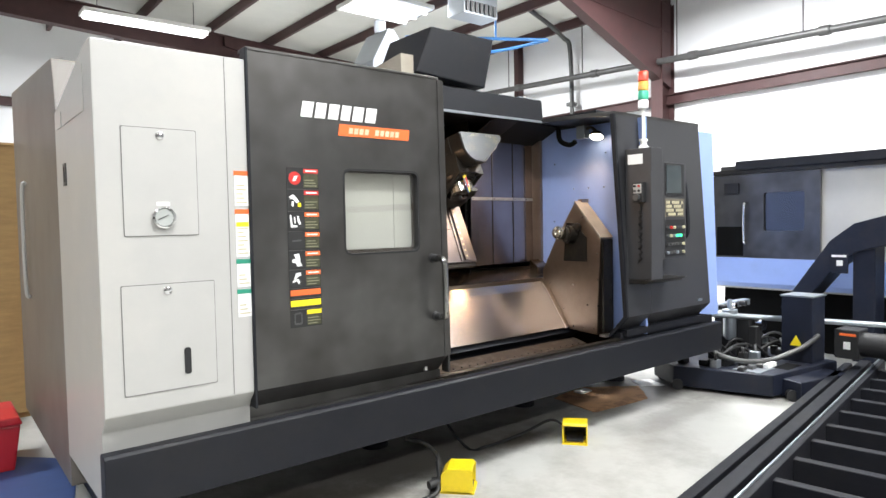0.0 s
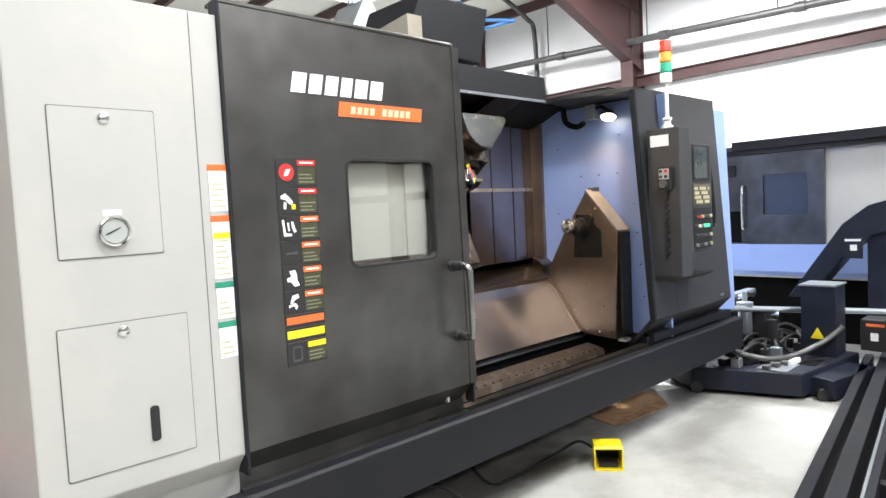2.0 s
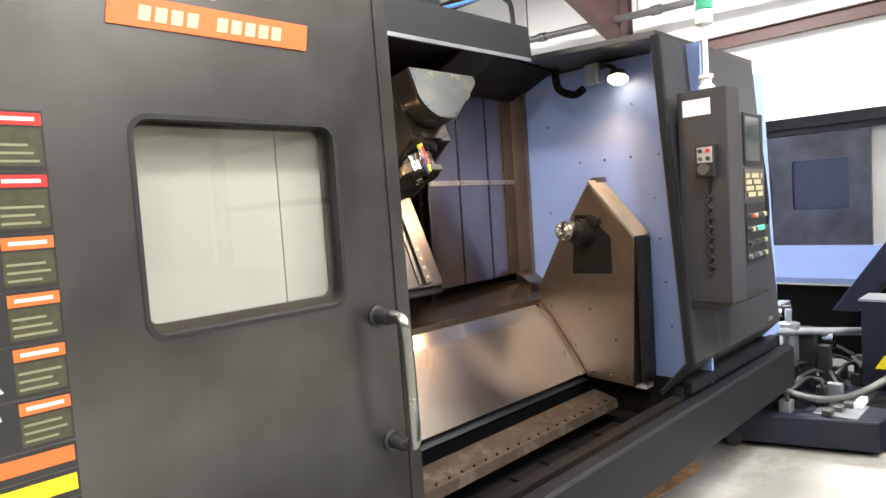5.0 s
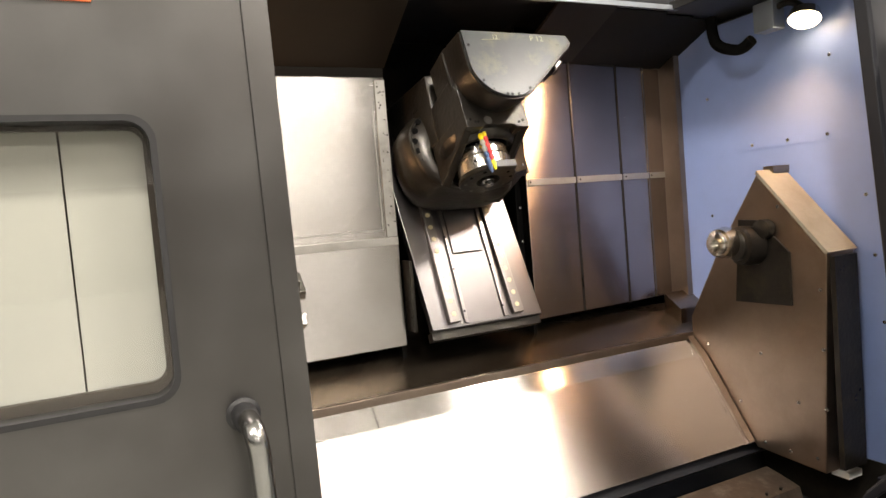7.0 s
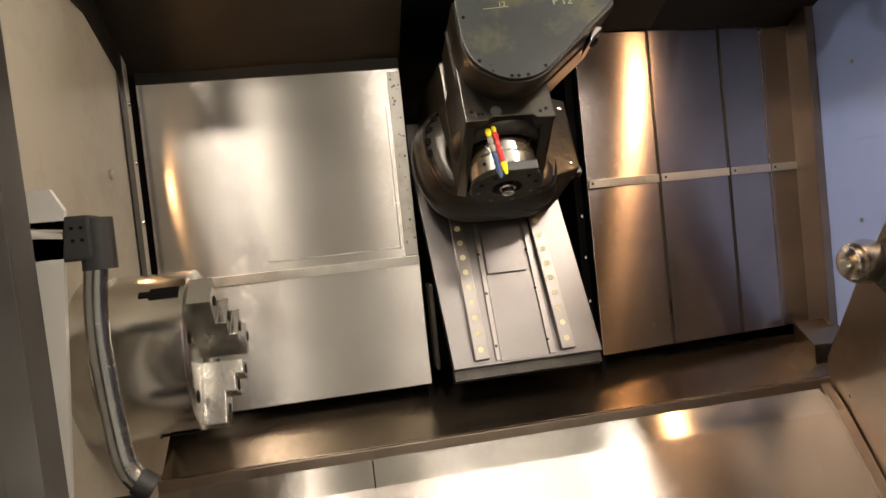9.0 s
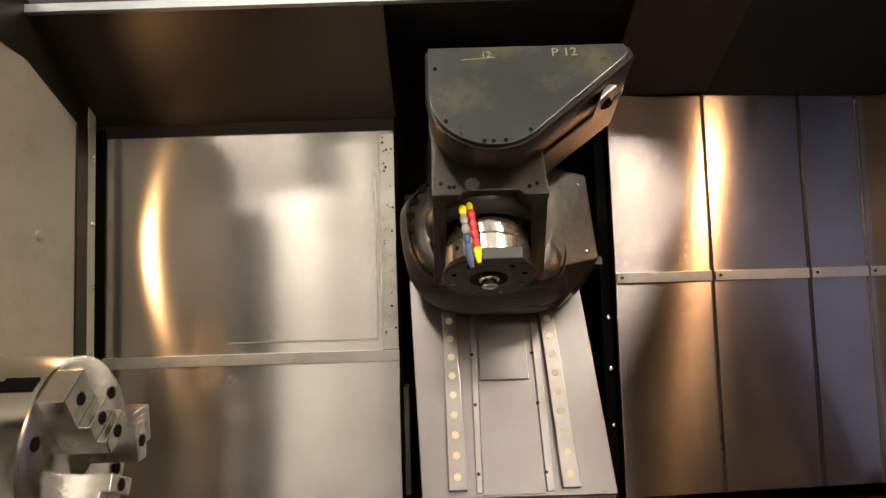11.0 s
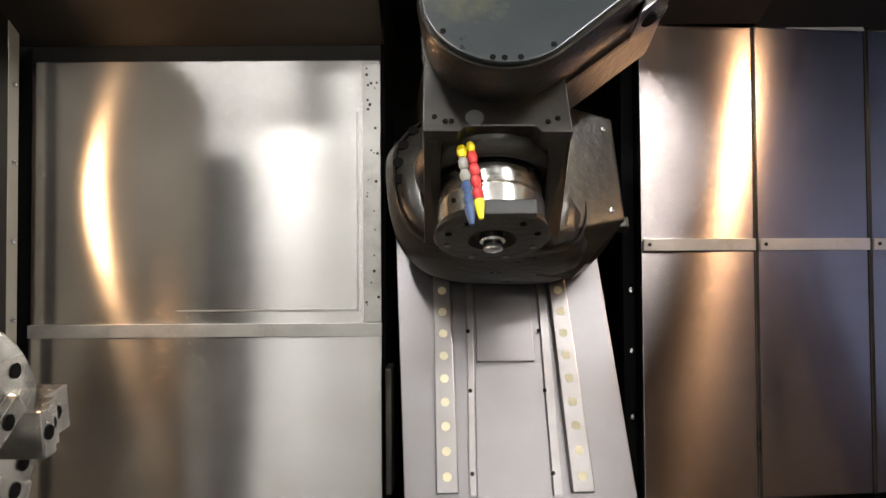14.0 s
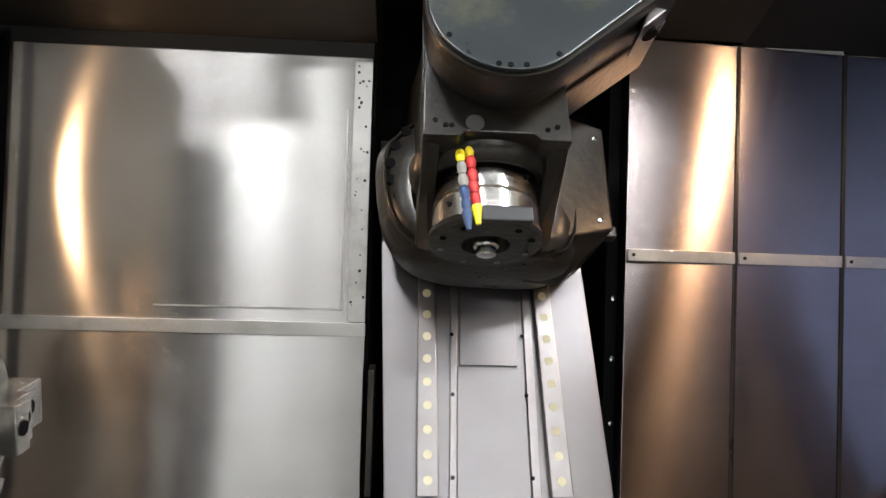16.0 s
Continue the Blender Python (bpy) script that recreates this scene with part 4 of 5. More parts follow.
for k in range(9):
    part("conveyor_plate", box(-0.1 + 0.21 * k, 0.09 + 0.21 * k, 0.12, 0.46, 0.385, 0.40), M_CAST, lathe_m, bev=0.004)

# tailstock
TF = [(0.575, 1.605), (0.333, 1.325), (0.373, 0.575), (0.64, 0.59), (0.92, 0.97), (0.92, 1.05), (0.78, 1.30)]
tail = part("tailstock", prism(TF, "x", 1.835, 1.975), M_BRONZE, lathe_m, "bronze-toned oily tailstock cover", bev=0.004)
part("cover_cap", prism([(0.575, 1.612), (0.325, 1.325), (0.335, 1.318), (0.580, 1.600)], "x", 1.83, 1.98), M_BEIGE, tail)
part("apex_tab", prism([(0.56, 1.60), (0.56, 1.625), (0.60, 1.625), (0.60, 1.585)], "x", 1.9, 1.985), M_BRONZE, tail)
part("side_louvre", box(1.85, 1.965, 0.318, 0.336, 0.60, 1.31), M_CAST, tail)
part("square_plate", prism([(0.462, 1.138), (0.462, 1.322), (0.575, 1.435), (0.66, 1.44), (0.69, 1.135)], "x", 1.827, 1.835), M_CAST, tail, "dark square way plate")
qa = (0.655, 1.362)
part("quill_body", lathe((1.835, 0.60, 1.345), (-1, 0.3, 0.08), [(0, 0.07), (0.06, 0.07), (0.065, 0.055), (0.075, 0.055)], 32), M_CAST, tail, smooth=True)
part("quill", lathe((1.80, *qa), (-1, 0, 0), [(0, 0.035), (0.03, 0.035), (0.032, 0.055), (0.05, 0.058), (0.085, 0.052), (0.087, 0.044), (0.10, 0.042), (0.105, 0.036), (0.108, 0.018), (0.09, 0.017)], 32), M_BRIGHT, tail, "ground steel quill nose", smooth=True)
part("clamp_disc", lathe((1.83, 0.545, 1.405), (-1, 0, 0), [(0, 0.034), (0.03, 0.034), (0.034, 0.026), (0.036, 0.008)], 24), M_CAST, tail, smooth=True)
for yy, zz in ((0.40, 0.62), (0.50, 0.615), (0.6, 0.62), (0.36, 0.8), (0.36, 1.0), (0.36, 1.2), (0.60, 0.95), (0.46, 0.8), (0.70, 0.75), (0.84, 0.95), (0.5, 1.48)):
    part("screw", lathe((1.835, yy, zz), (-1, 0, 0), [(0, 0.007), (0.004, 0.006), (0.005, 0.0)], 10), M_CHROME, tail)
part("wiper_foot", box(1.90, 1.97, 0.34, 0.40, 0.55, 0.572), M_WHITE, tail)

# chuck with stepped jaws
CC = (0.64, 1.357)
chuck = part("chuck", lathe((-0.105, *CC), (1, 0, 0), [(0, 0.12), (0.0, 0.174), (0.05, 0.174), (0.052, 0.165), (0.062, 0.165), (0.064, 0.171), (0.215, 0.171), (0.22, 0.165), (0.22, 0.04), (0.18, 0.035)], 72), M_BRIGHT, lathe_m, "ground steel three-jaw chuck", smooth=True)
for k, ang in enumerate((38, 158, 278)):
    turn = Matrix.Translation((0.115, *CC)) @ Matrix.Rotation(radians(ang), 4, "X")

    def chuck_part(name, bm, m, label="", bev=0.0):
        bmesh.ops.transform(bm, matrix=turn, verts=bm.verts)
        return part(name, bm, m, chuck, label, bev)

    chuck_part("jaw", prism([(0.0, 0.04), (0.082, 0.04), (0.082, 0.07), (0.066, 0.07), (0.066, 0.105), (0.046, 0.105), (0.046, 0.168), (0.0, 0.168)], "y", -0.036, 0.036), M_JAW, "stepped steel jaw", 0.002)
    for rr, hh in ((0.135, 0.046), (0.088, 0.066), (0.055, 0.082)):
        chuck_part("socket", cyl((hh, 0, rr), (hh + 0.0015, 0, rr), 0.011, n=16), M_VOID)
    for side in (-1, 1):
        chuck_part("face_hole", cyl((0.0, side * 0.075, 0.115), (0.0015, side * 0.075, 0.115), 0.012, n=16), M_VOID)
    chuck_part("keyway", box(-0.07, -0.015, -0.014, 0.014, 0.166, 0.1735), M_VOID)
    chuck_part("keyway", box(-0.09, -0.07, -0.007, 0.007, 0.166, 0.1735), M_VOID)
part("spindle_nose", lathe((-0.17, *CC), (1, 0, 0), [(0, 0.185), (0.065, 0.185), (0.07, 0.17)], 48), M_BRIGHT, lathe_m, smooth=True)

# tool slide: local axes along x, up the slope and out of it
TH = math.atan(0.40)
SL = Matrix(((1, 0, 0, 0.0), (0, math.sin(TH), -math.cos(TH), 0.965), (0, math.cos(TH), math.sin(TH), 1.158), (0, 0, 0, 1)))


def tilt(bm):
    bmesh.ops.transform(bm, matrix=SL, verts=bm.verts)
    bmesh.ops.recalc_face_normals(bm, faces=bm.faces)
    return bm


SX = lambda f, v: 0.702 + 0.442 * f - v * (0.05 + 0.005 * f)
slide = part("tool_slide", tilt(prism([(SX(0, 0), 0.0), (SX(1, 0), 0.0), (SX(1, 0.8), 0.8), (SX(0, 0.8), 0.8)], "z", -0.03, 0.0)), M_SLIDE, lathe_m, "bright steel tool slide with two bolted rails", bev=0.002)
for a, b in ((0.784, 0.02), (1.040, 0.048)):
    part("guide_rail", tilt(prism([(a - 0.021 - 0.015 * b, 0.015), (a + 0.021 - 0.015 * b, 0.015), (a + 0.015 - 0.75 * b, 0.75), (a - 0.015 - 0.75 * b, 0.75)], "z", 0.0, 0.022)), M_RAIL, slide, "bolted guide rail", bev=0.002)
    for k in range(12):
        v = 0.044 + 0.0463 * k
        part("rail_plug", tilt(cyl((a - b * v, v, 0.022), (a - b * v, v, 0.0235), 0.0088, n=14)), M_KEYS, slide, "brass-coloured rail plug")
for a0, a1, b in ((0.825, 0.838, -0.006), (0.984, 1.001, 0.012)):
    part("cover_strip", tilt(prism([(a0, 0.01), (a1, 0.01), (a1 - 0.75 * b, 0.75), (a0 - 0.75 * b, 0.75)], "z", 0.0, 0.010)), M_RAIL, slide, bev=0.001)
part("slide_cover", tilt(prism([(0.840, 0.005), (0.982, 0.005), (0.979, 0.262), (0.842, 0.262)], "z", 0.0, 0.004)), M_SLIDE, slide, bev=0.001)
part("slide_cover", tilt(prism([(0.846, 0.267), (0.964, 0.267), (0.958, 0.75), (0.848, 0.75)], "z", 0.0, 0.008)), M_SLIDE, slide, bev=0.001)
for u, v in ((0.831, 0.05), (0.985, 0.05), (0.831, 0.207), (0.980, 0.207), (0.829, 0.33), (0.976, 0.33)):
    part("screw_hole", tilt(cyl((u, v, 0.010), (u, v, 0.0112), 0.0042, n=10)), M_VOID, slide)
part("slide_foot", tilt(prism([(0.704, -0.03), (1.143, -0.03), (1.143, 0.0), (0.704, 0.0)], "z", -0.06, -0.02)), M_CAST, slide)
part("side_bracket", box(0.662, 0.674, 1.03, 1.1, 1.15, 1.40), M_CAST, lathe_m, bev=0.002)
for zz in (1.28, 1.42, 1.55):
    part("well_bolt", lathe((1.181, 1.12, zz), (0, -1, 0), [(0, 0.006), (0.006, 0.006), (0.007, 0.0)], 8), M_CHROME, lathe_m)
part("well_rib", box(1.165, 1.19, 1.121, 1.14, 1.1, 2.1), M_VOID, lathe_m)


# milling head on the slide
def smooth_loop(pts, n):
    """A closed curve through the points, n steps from each to the next."""
    out = []
    m = len(pts)
    for i in range(m):
        a, b, c, d = (np.array(pts[(i + k) % m]) for k in (-1, 0, 1, 2))
        for k in range(n):
            t = k / n
            out.append(0.5 * (2 * b + (c - a) * t + (2 * a - 5 * b + 4 * c - d) * t * t + (3 * b - a - 3 * c + d) * t ** 3))
    return np.array(out)


def loft(loops):
    """A skin over loops of (u, v, w) with equal counts, closed at both ends."""
    bm = bmesh.new()
    R = [[bm.verts.new(p) for p in lp] for lp in loops]
    n = len(R[0])
    for A, B in zip(R, R[1:]):
        for i in range(n):
            bm.faces.new((A[i], A[(i + 1) % n], B[(i + 1) % n], B[i]))
    bm.faces.new(R[0][::-1])
    bm.faces.new(R[-1])
    bmesh.ops.recalc_face_normals(bm, faces=bm.faces)
    return bm


def hull(name, pts, material, parent, bev=0.0, label=""):
    bm = bmesh.new()
    for p in pts:
        bm.verts.new(p)
    bmesh.ops.convex_hull(bm, input=bm.verts)
    bmesh.ops.dissolve_limit(bm, angle_limit=0.03, verts=bm.verts, edges=bm.edges)
    return part(name, tilt(bm), material, parent, label, bev=bev)


# body: rounded on one side, flat below, hollowed round the spindle
BODY = smooth_loop([(0.672, 0.66), (0.666, 0.58), (0.684, 0.495), (0.725, 0.443), (0.79, 0.419), (0.90, 0.412), (1.015, 0.413), (1.055, 0.45), (1.06, 0.55), (1.03, 0.68), (0.93, 0.735), (0.76, 0.73)], 6)
HUB = np.array((0.868, 0.54))
ANG = np.arctan2(BODY[:, 1] - HUB[1], BODY[:, 0] - HUB[0])
ROUND = lambda r: np.column_stack((HUB[0] + r * np.cos(ANG), HUB[1] + r * np.sin(ANG)))
at_w = lambda uv, w: [(u, v, w) for u, v in uv]
grow = lambda k: HUB + (BODY - HUB) * k
head = part("milling_head", tilt(loft([at_w(grow(0.80), 0.0), at_w(grow(0.93), 0.05), at_w(grow(0.99), 0.10), at_w(grow(1.0), 0.15), at_w(grow(0.985), 0.19),
                                       at_w(0.85 * grow(0.955) + 0.15 * ROUND(0.14), 0.222), at_w(0.55 * BODY + 0.45 * ROUND(0.138), 0.240), at_w(ROUND(0.142), 0.252), at_w(ROUND(0.133), 0.253),
                                       at_w(ROUND(0.126), 0.245), at_w(ROUND(0.120), 0.215), at_w(ROUND(0.116), 0.17)])),
            M_CAST, lathe_m, "dark oily swivelling milling head hollowed round the spindle", smooth=True)
part("rim_ridge", tilt(loft([at_w(0.75 * BODY + 0.25 * ROUND(0.14), 0.222), at_w(0.73 * BODY + 0.27 * ROUND(0.14), 0.236), at_w(0.66 * BODY + 0.34 * ROUND(0.14), 0.240), at_w(0.60 * BODY + 0.40 * ROUND(0.14), 0.230)])), M_CAST, head, smooth=True)
for a, r in ((150, 0.168), (163, 0.172), (176, 0.174), (188, 0.171), (200, 0.166)):
    u, v = HUB[0] + r * math.cos(radians(a)), HUB[1] + 0.045 + r * math.sin(radians(a))
    part("rim_pocket", tilt(cyl((u, v, 0.21), (u, v, 0.2425), 0.0105, n=14)), M_VOID, head)
hull("side_block", [(0.945, 0.432, 0.262), (1.122, 0.487, 0.212), (1.112, 0.695, 0.238), (0.965, 0.71, 0.285), (0.96, 0.408, 0.12), (1.035, 0.409, 0.10), (1.082, 0.452, 0.06), (1.122, 0.495, 0.06), (1.11, 0.70, 0.0), (0.95, 0.71, 0.0)],
     M_CAST, head, 0.004, "flat dark cover beside the spindle")
part("block_tab", tilt(box(1.112, 1.132, 0.478, 0.50, 0.17, 0.20)), M_CAST, head, bev=0.003)
hull("body_block", [(0.748, 0.56, 0.30), (0.968, 0.56, 0.30), (0.748, 0.80, 0.32), (0.968, 0.80, 0.32), (0.71, 0.56, 0.02), (1.04, 0.56, 0.02), (0.71, 0.85, 0.02), (1.04, 0.85, 0.02)], M_CAST, head, 0.008)
for u, v, w in ((1.09, 0.668, 0.243), (1.094, 0.500, 0.222), (0.975, 0.452, 0.2565)):
    part("block_screw", tilt(lathe((u, v, w - 0.003), (0.28, -0.1, 1), [(0, 0.005), (0.006, 0.005), (0.007, 0.0)], 10)), M_CHROME, head)
part("neck_plate", tilt(prism([(0.748, 0.497), (0.803, 0.497), (0.812, 0.505), (0.915, 0.505), (0.924, 0.495), (0.972, 0.494), (0.964, 0.68), (0.749, 0.68)], "z", 0.30, 0.497)), M_CAST, head, "grey flange with cap screws", bev=0.003)
for u, v in ((0.766, 0.522), (0.782, 0.514), (0.791, 0.514), (0.935, 0.512), (0.950, 0.518)):
    part("cap_screw", tilt(cyl((u, v, 0.497), (u, v, 0.4985), 0.0042, n=10)), M_VOID, head)
part("round_plug", tilt(cyl((0.826, 0.520, 0.497), (0.826, 0.520, 0.4978), 0.014, n=20)), M_PIPE, head)
# spindle, nose pointing down the slope
SU = 0.857
nose = part("spindle_cartridge", tilt(lathe((SU, 0.50, 0.352), (0, -1, 0), [(0, 0.086), (0.05, 0.086), (0.052, 0.080), (0.057, 0.080), (0.059, 0.088), (0.10, 0.088)], 56)), M_BRIGHT, head, "polished spindle cartridge", smooth=True)
for u, v in ((-0.055, 0.478), (0.06, 0.478), (-0.062, 0.425)):
    w = 0.352 + math.sqrt(0.0885 ** 2 - u * u)
    part("cartridge_hole", tilt(cyl((SU + u, v, w - 0.004), (SU + u * 1.02, v, w + 0.001), 0.0042, n=10)), M_VOID, nose)
part("spindle_face", tilt(lathe((SU, 0.402, 0.352), (0, -1, 0), [(0, 0.091), (0.012, 0.095), (0.017, 0.091), (0.018, 0.040), (0.0, 0.034)], 56)), M_CAST, head, smooth=True)
for a in (0.35, 0.95, 2.15, 2.8, 3.4, 4.3, 5.1, 5.9):
    part("face_screw", tilt(cyl((SU + 0.075 * math.cos(a), 0.384, 0.352 + 0.075 * math.sin(a)), (SU + 0.075 * math.cos(a), 0.3825, 0.352 + 0.075 * math.sin(a)), 0.0055, n=10)), M_VOID if a < 3 else M_RAIL, head)
part("collar", tilt(lathe((SU, 0.52, 0.352), (0, -1, 0), [(0, 0.128), (0.02, 0.125), (0.035, 0.117), (0.04, 0.106), (0.036, 0.094), (0.01, 0.090)], 56)), M_CAST, head, "cast collar arched over the spindle", smooth=True)
hull("cheek", [(0.745, 0.56, 0.25), (0.745, 0.42, 0.25), (0.772, 0.41, 0.25), (0.749, 0.56, 0.48), (0.749, 0.497, 0.48), (0.775, 0.495, 0.47), (0.778, 0.56, 0.25), (0.778, 0.56, 0.46)], M_CAST, head, 0.004)
hull("cheek", [(0.985, 0.56, 0.25), (0.985, 0.43, 0.26), (0.955, 0.42, 0.25), (0.971, 0.56, 0.48), (0.971, 0.495, 0.48), (0.940, 0.495, 0.47), (0.945, 0.56, 0.25), (0.938, 0.56, 0.46)], M_CAST, head, 0.004)
part("tool_holder", tilt(lathe((SU + 0.001, 0.40, 0.352), (0, -1, 0), [(0, 0.021), (0.018, 0.021), (0.020, 0.016), (0.032, 0.016), (0.034, 0.011)], 24)), M_CHROME, head, "bright tool holder plug", smooth=True)
part("key_block", tilt(box(0.838, 0.918, 0.385, 0.41, 0.425, 0.447)), M_INK, head, bev=0.003)


# ram cover: round end below, straight flank rising to one side
def ram_loop(cu, cv, r, far):
    arc = [(cu + r * math.cos(a), cv + r * math.sin(a)) for a in np.linspace(math.pi, math.pi * 1.726, 26)]
    return arc + [(far[0], far[1]), (far[0] + 0.008, far[1] + 0.014), (far[0] + 0.002, far[1] + 0.032), (cu - r, far[1] + 0.034)]


FRONT, BACK = ram_loop(0.866, 0.650, 0.124, (1.138, 0.722)), ram_loop(0.868, 0.672, 0.117, (1.150, 0.752))
ram = part("ram_cover", tilt(loft([at_w(BACK, 0.36), at_w(BACK, 0.47), at_w(FRONT, 0.590), at_w(ram_loop(0.866, 0.650, 0.121, (1.135, 0.724)), 0.598)])), M_CAST, lathe_m, "dark ram housing with a worn face plate", smooth=True)
part("face_plate", tilt(prism(ram_loop(0.866, 0.650, 0.1165, (1.124, 0.726)), "z", 0.598, 0.607)), M_FACE, ram, "worn blue-grey face plate", bev=0.002)
part("ram_rib", tilt(loft([at_w(ram_loop(0.868, 0.672, 0.123, (1.15, 0.745)), 0.462), at_w(ram_loop(0.868, 0.672, 0.123, (1.15, 0.745)), 0.472)])), M_CAST, ram)
for u, v in ((0.762, 0.708), (0.779, 0.586), (0.930, 0.562), (0.846, 0.541), (0.862, 0.540), (0.884, 0.541)):
    part("plate_screw", tilt(cyl((u, v, 0.607), (u, v, 0.6084), 0.0042, n=12)), M_VOID, ram)
hull("slot_cover", [(1.068, 0.650, 0.50), (1.112, 0.690, 0.50), (1.068, 0.645, 0.575), (1.112, 0.685, 0.575), (1.085, 0.69, 0.50), (1.085, 0.69, 0.575)], M_RAIL, ram, 0.003, "small steel slot cover")
part("slot_hole", tilt(cyl((1.088, 0.680, 0.54), (1.0935, 0.664, 0.54), 0.013, n=14)), M_VOID, ram)


# chalk markings on the face plate
def chalk(body, size, u, v):
    txt = bpy.data.curves.new("marking", "FONT")
    txt.body, txt.size, txt.extrude = body, size, 0.0004
    tob = bpy.data.objects.new("marking", txt)
    tbm = bmesh.new()
    tbm.from_mesh(bpy.data.meshes.new_from_object(tob))
    bmesh.ops.translate(tbm, verts=tbm.verts, vec=(u, v, 0.6078))
    bpy.data.objects.remove(tob)
    part("marking", tilt(tbm), M_CHALK, ram, "hand-written marking")


chalk("P 12", 0.028, 0.984, 0.731)
chalk("12", 0.020, 0.850, 0.733)
part("marking_line", tilt(prism([(0.812, 0.7275), (0.876, 0.7315), (0.876, 0.733), (0.812, 0.729)], "z", 0.607, 0.6078)), M_CHALK, ram)
# coolant nozzles
for u0, top, segs in ((0.806, 0.492, (M_NOZY, M_NOZG, M_NOZG, M_NOZB, M_NOZB, M_NOZB)), (0.820, 0.502, (M_NOZY, M_NOZR, M_NOZR, M_NOZR, M_NOZR, M_NOZY))):
    for k, m in enumerate(segs):
        b = tilt(lathe((u0 + 0.0022 * k, top - 0.0195 * k, 0.462 - 0.002 * k), (0.1, -1, 0), [(0, 0.0056), (0.006, 0.0078), (0.013, 0.0078), (0.017, 0.0058), (0.0195, 0.0056)] if k < 5 else [(0, 0.0082), (0.006, 0.0082), (0.030, 0.0038)], 14))
        part("hose_segment", b, m, head, "segmented coolant hose", smooth=True)

# work lamp, and a puck added where the unseen second light sits
lx, ly, lz = 1.93, 0.43, 2.10
lampb = part("work_lamp", lathe((lx, ly, lz + 0.03), (-0.35, -0.12, -0.93), [(0, 0.02), (0.0, 0.045), (0.03, 0.052), (0.032, 0.047)], 28), M_CHROME, lathe_m, "small round work lamp", smooth=True)
part("lamp_arm", tube([(lx, ly, lz + 0.04), (lx, ly + 0.06, lz + 0.08), (lx - 0.02, ly + 0.13, lz + 0.06)], 0.012), M_CAST, lampb, smooth=True)
part("added_lamp_puck", lathe((-0.10, 0.85, 1.772), (1, 0, 0), [(0, 0.012), (0.006, 0.011), (0.008, 0.006)], 16), M_BEIGE, lathe_m, "small puck added for an unseen warm light", smooth=True)
part("lamp_glow", lathe((lx, ly, lz + 0.03), (-0.35, -0.12, -0.93), [(0.031, 0.05), (0.04, 0.043), (0.046, 0.025), (0.047, 0.0)], 24), M_LENS, lampb, "glowing warm lamp lens")
part("lamp_bracket", box(1.89, 1.95, 0.52, 0.60, 2.10, 2.2), M_DUCT, lathe_m, bev=0.004)
part("roof_hook", tube([(1.85, 0.75, 2.2), (1.85, 0.73, 2.1), (1.88, 0.66, 2.06), (1.88, 0.60, 2.08)], 0.02), M_VOID, lathe_m, smooth=True)

# mist collector on the roof
mc = root("mist_collector", (1.1, 1.6, 2.43), "black tilted mist collector box on the machine roof", "mist collector")
bm = prism([(0.695, 2.57), (1.38, 2.525), (1.483, 2.925), (0.845, 2.925)], "y", 1.1, 1.65)
part("casing", bm, M_DARK, mc, bev=0.012)
part("pedestal", box(0.85, 1.3, 1.2, 1.55, 2.42, 2.57), M_DARK, mc)
mh = root("exhaust_hood", (0.5, 2.0, 2.3), "galvanised sheet hood beside the mist collector", "hood")
part("hood", prism([(0.85, 2.30), (1.36, 2.30), (1.32, 2.86), (1.10, 3.15), (1.04, 3.15), (0.88, 2.86)], "y", 1.95, 2.3), M_DUCT, mh, bev=0.006)
part("stub", cyl((1.07, 2.12, 3.15), (1.07, 2.12, 3.25), 0.05), M_DUCT, mh, smooth=True)
rb = root("roof_valve", (1.65, 0.95, 2.42), "small brass valve on the roof beam", "valve")
part("valve_body", cyl((1.60, 0.95, 2.445), (1.72, 0.95, 2.445), 0.018, n=14), M_DUCT, rb, smooth=True)
part("valve_nut", cyl((1.64, 0.95, 2.445), (1.67, 0.95, 2.445), 0.026, n=6), M_BRIGHT, rb)
part("valve_foot", box(1.63, 1.68, 0.93, 0.97, 2.412, 2.44), M_CAST, rb)


# ---------------------------------------------------------------- on the floor
def foot_pedal(at, yaw, label):
    e = root("foot_pedal", (0, 0, 0), label, "foot pedal", "foot pedals")
    hood = [(-0.085, 0.0), (-0.085, 0.10), (-0.05, 0.135), (0.075, 0.135), (0.085, 0.125), (0.085, 0.118), (-0.04, 0.118), (-0.07, 0.09), (-0.07, 0.0)]
    part("hood", prism(hood, "x", -0.072, 0.072), M_PEDAL, e, bev=0.003)
    for s in (-1, 1):
        part("cheek", prism([(-0.085, 0.0), (-0.085, 0.10), (-0.05, 0.135), (0.075, 0.135), (0.09, 0.12), (0.085, 0.0)], "x", s * 0.072, s * 0.08), M_PEDAL, e, bev=0.002)
    part("base", box(-0.08, 0.08, -0.09, 0.095, 0.0, 0.012), M_PEDAL, e)
    part("treadle", prism([(-0.06, 0.03), (0.08, 0.018), (0.08, 0.03), (-0.06, 0.045)], "x", -0.055, 0.055), M_BLACK, e)
    part("inner_back", box(-0.07, 0.07, -0.068, -0.06, 0.012, 0.09), M_BLACK, e)
    part("cable_gland", cyl((0.05, -0.085, 0.06), (0.05, -0.14, 0.06), 0.016, n=14), M_BLACK, e, smooth=True)
    e.matrix_world = pose(*at, 0, 0, yaw)
    return e


foot_pedal((0.075, -0.04, 0), 222, "yellow hooded foot pedal with a black cable")
foot_pedal((1.15, 0.03, 0), 128, "yellow hooded foot pedal facing the aisle")


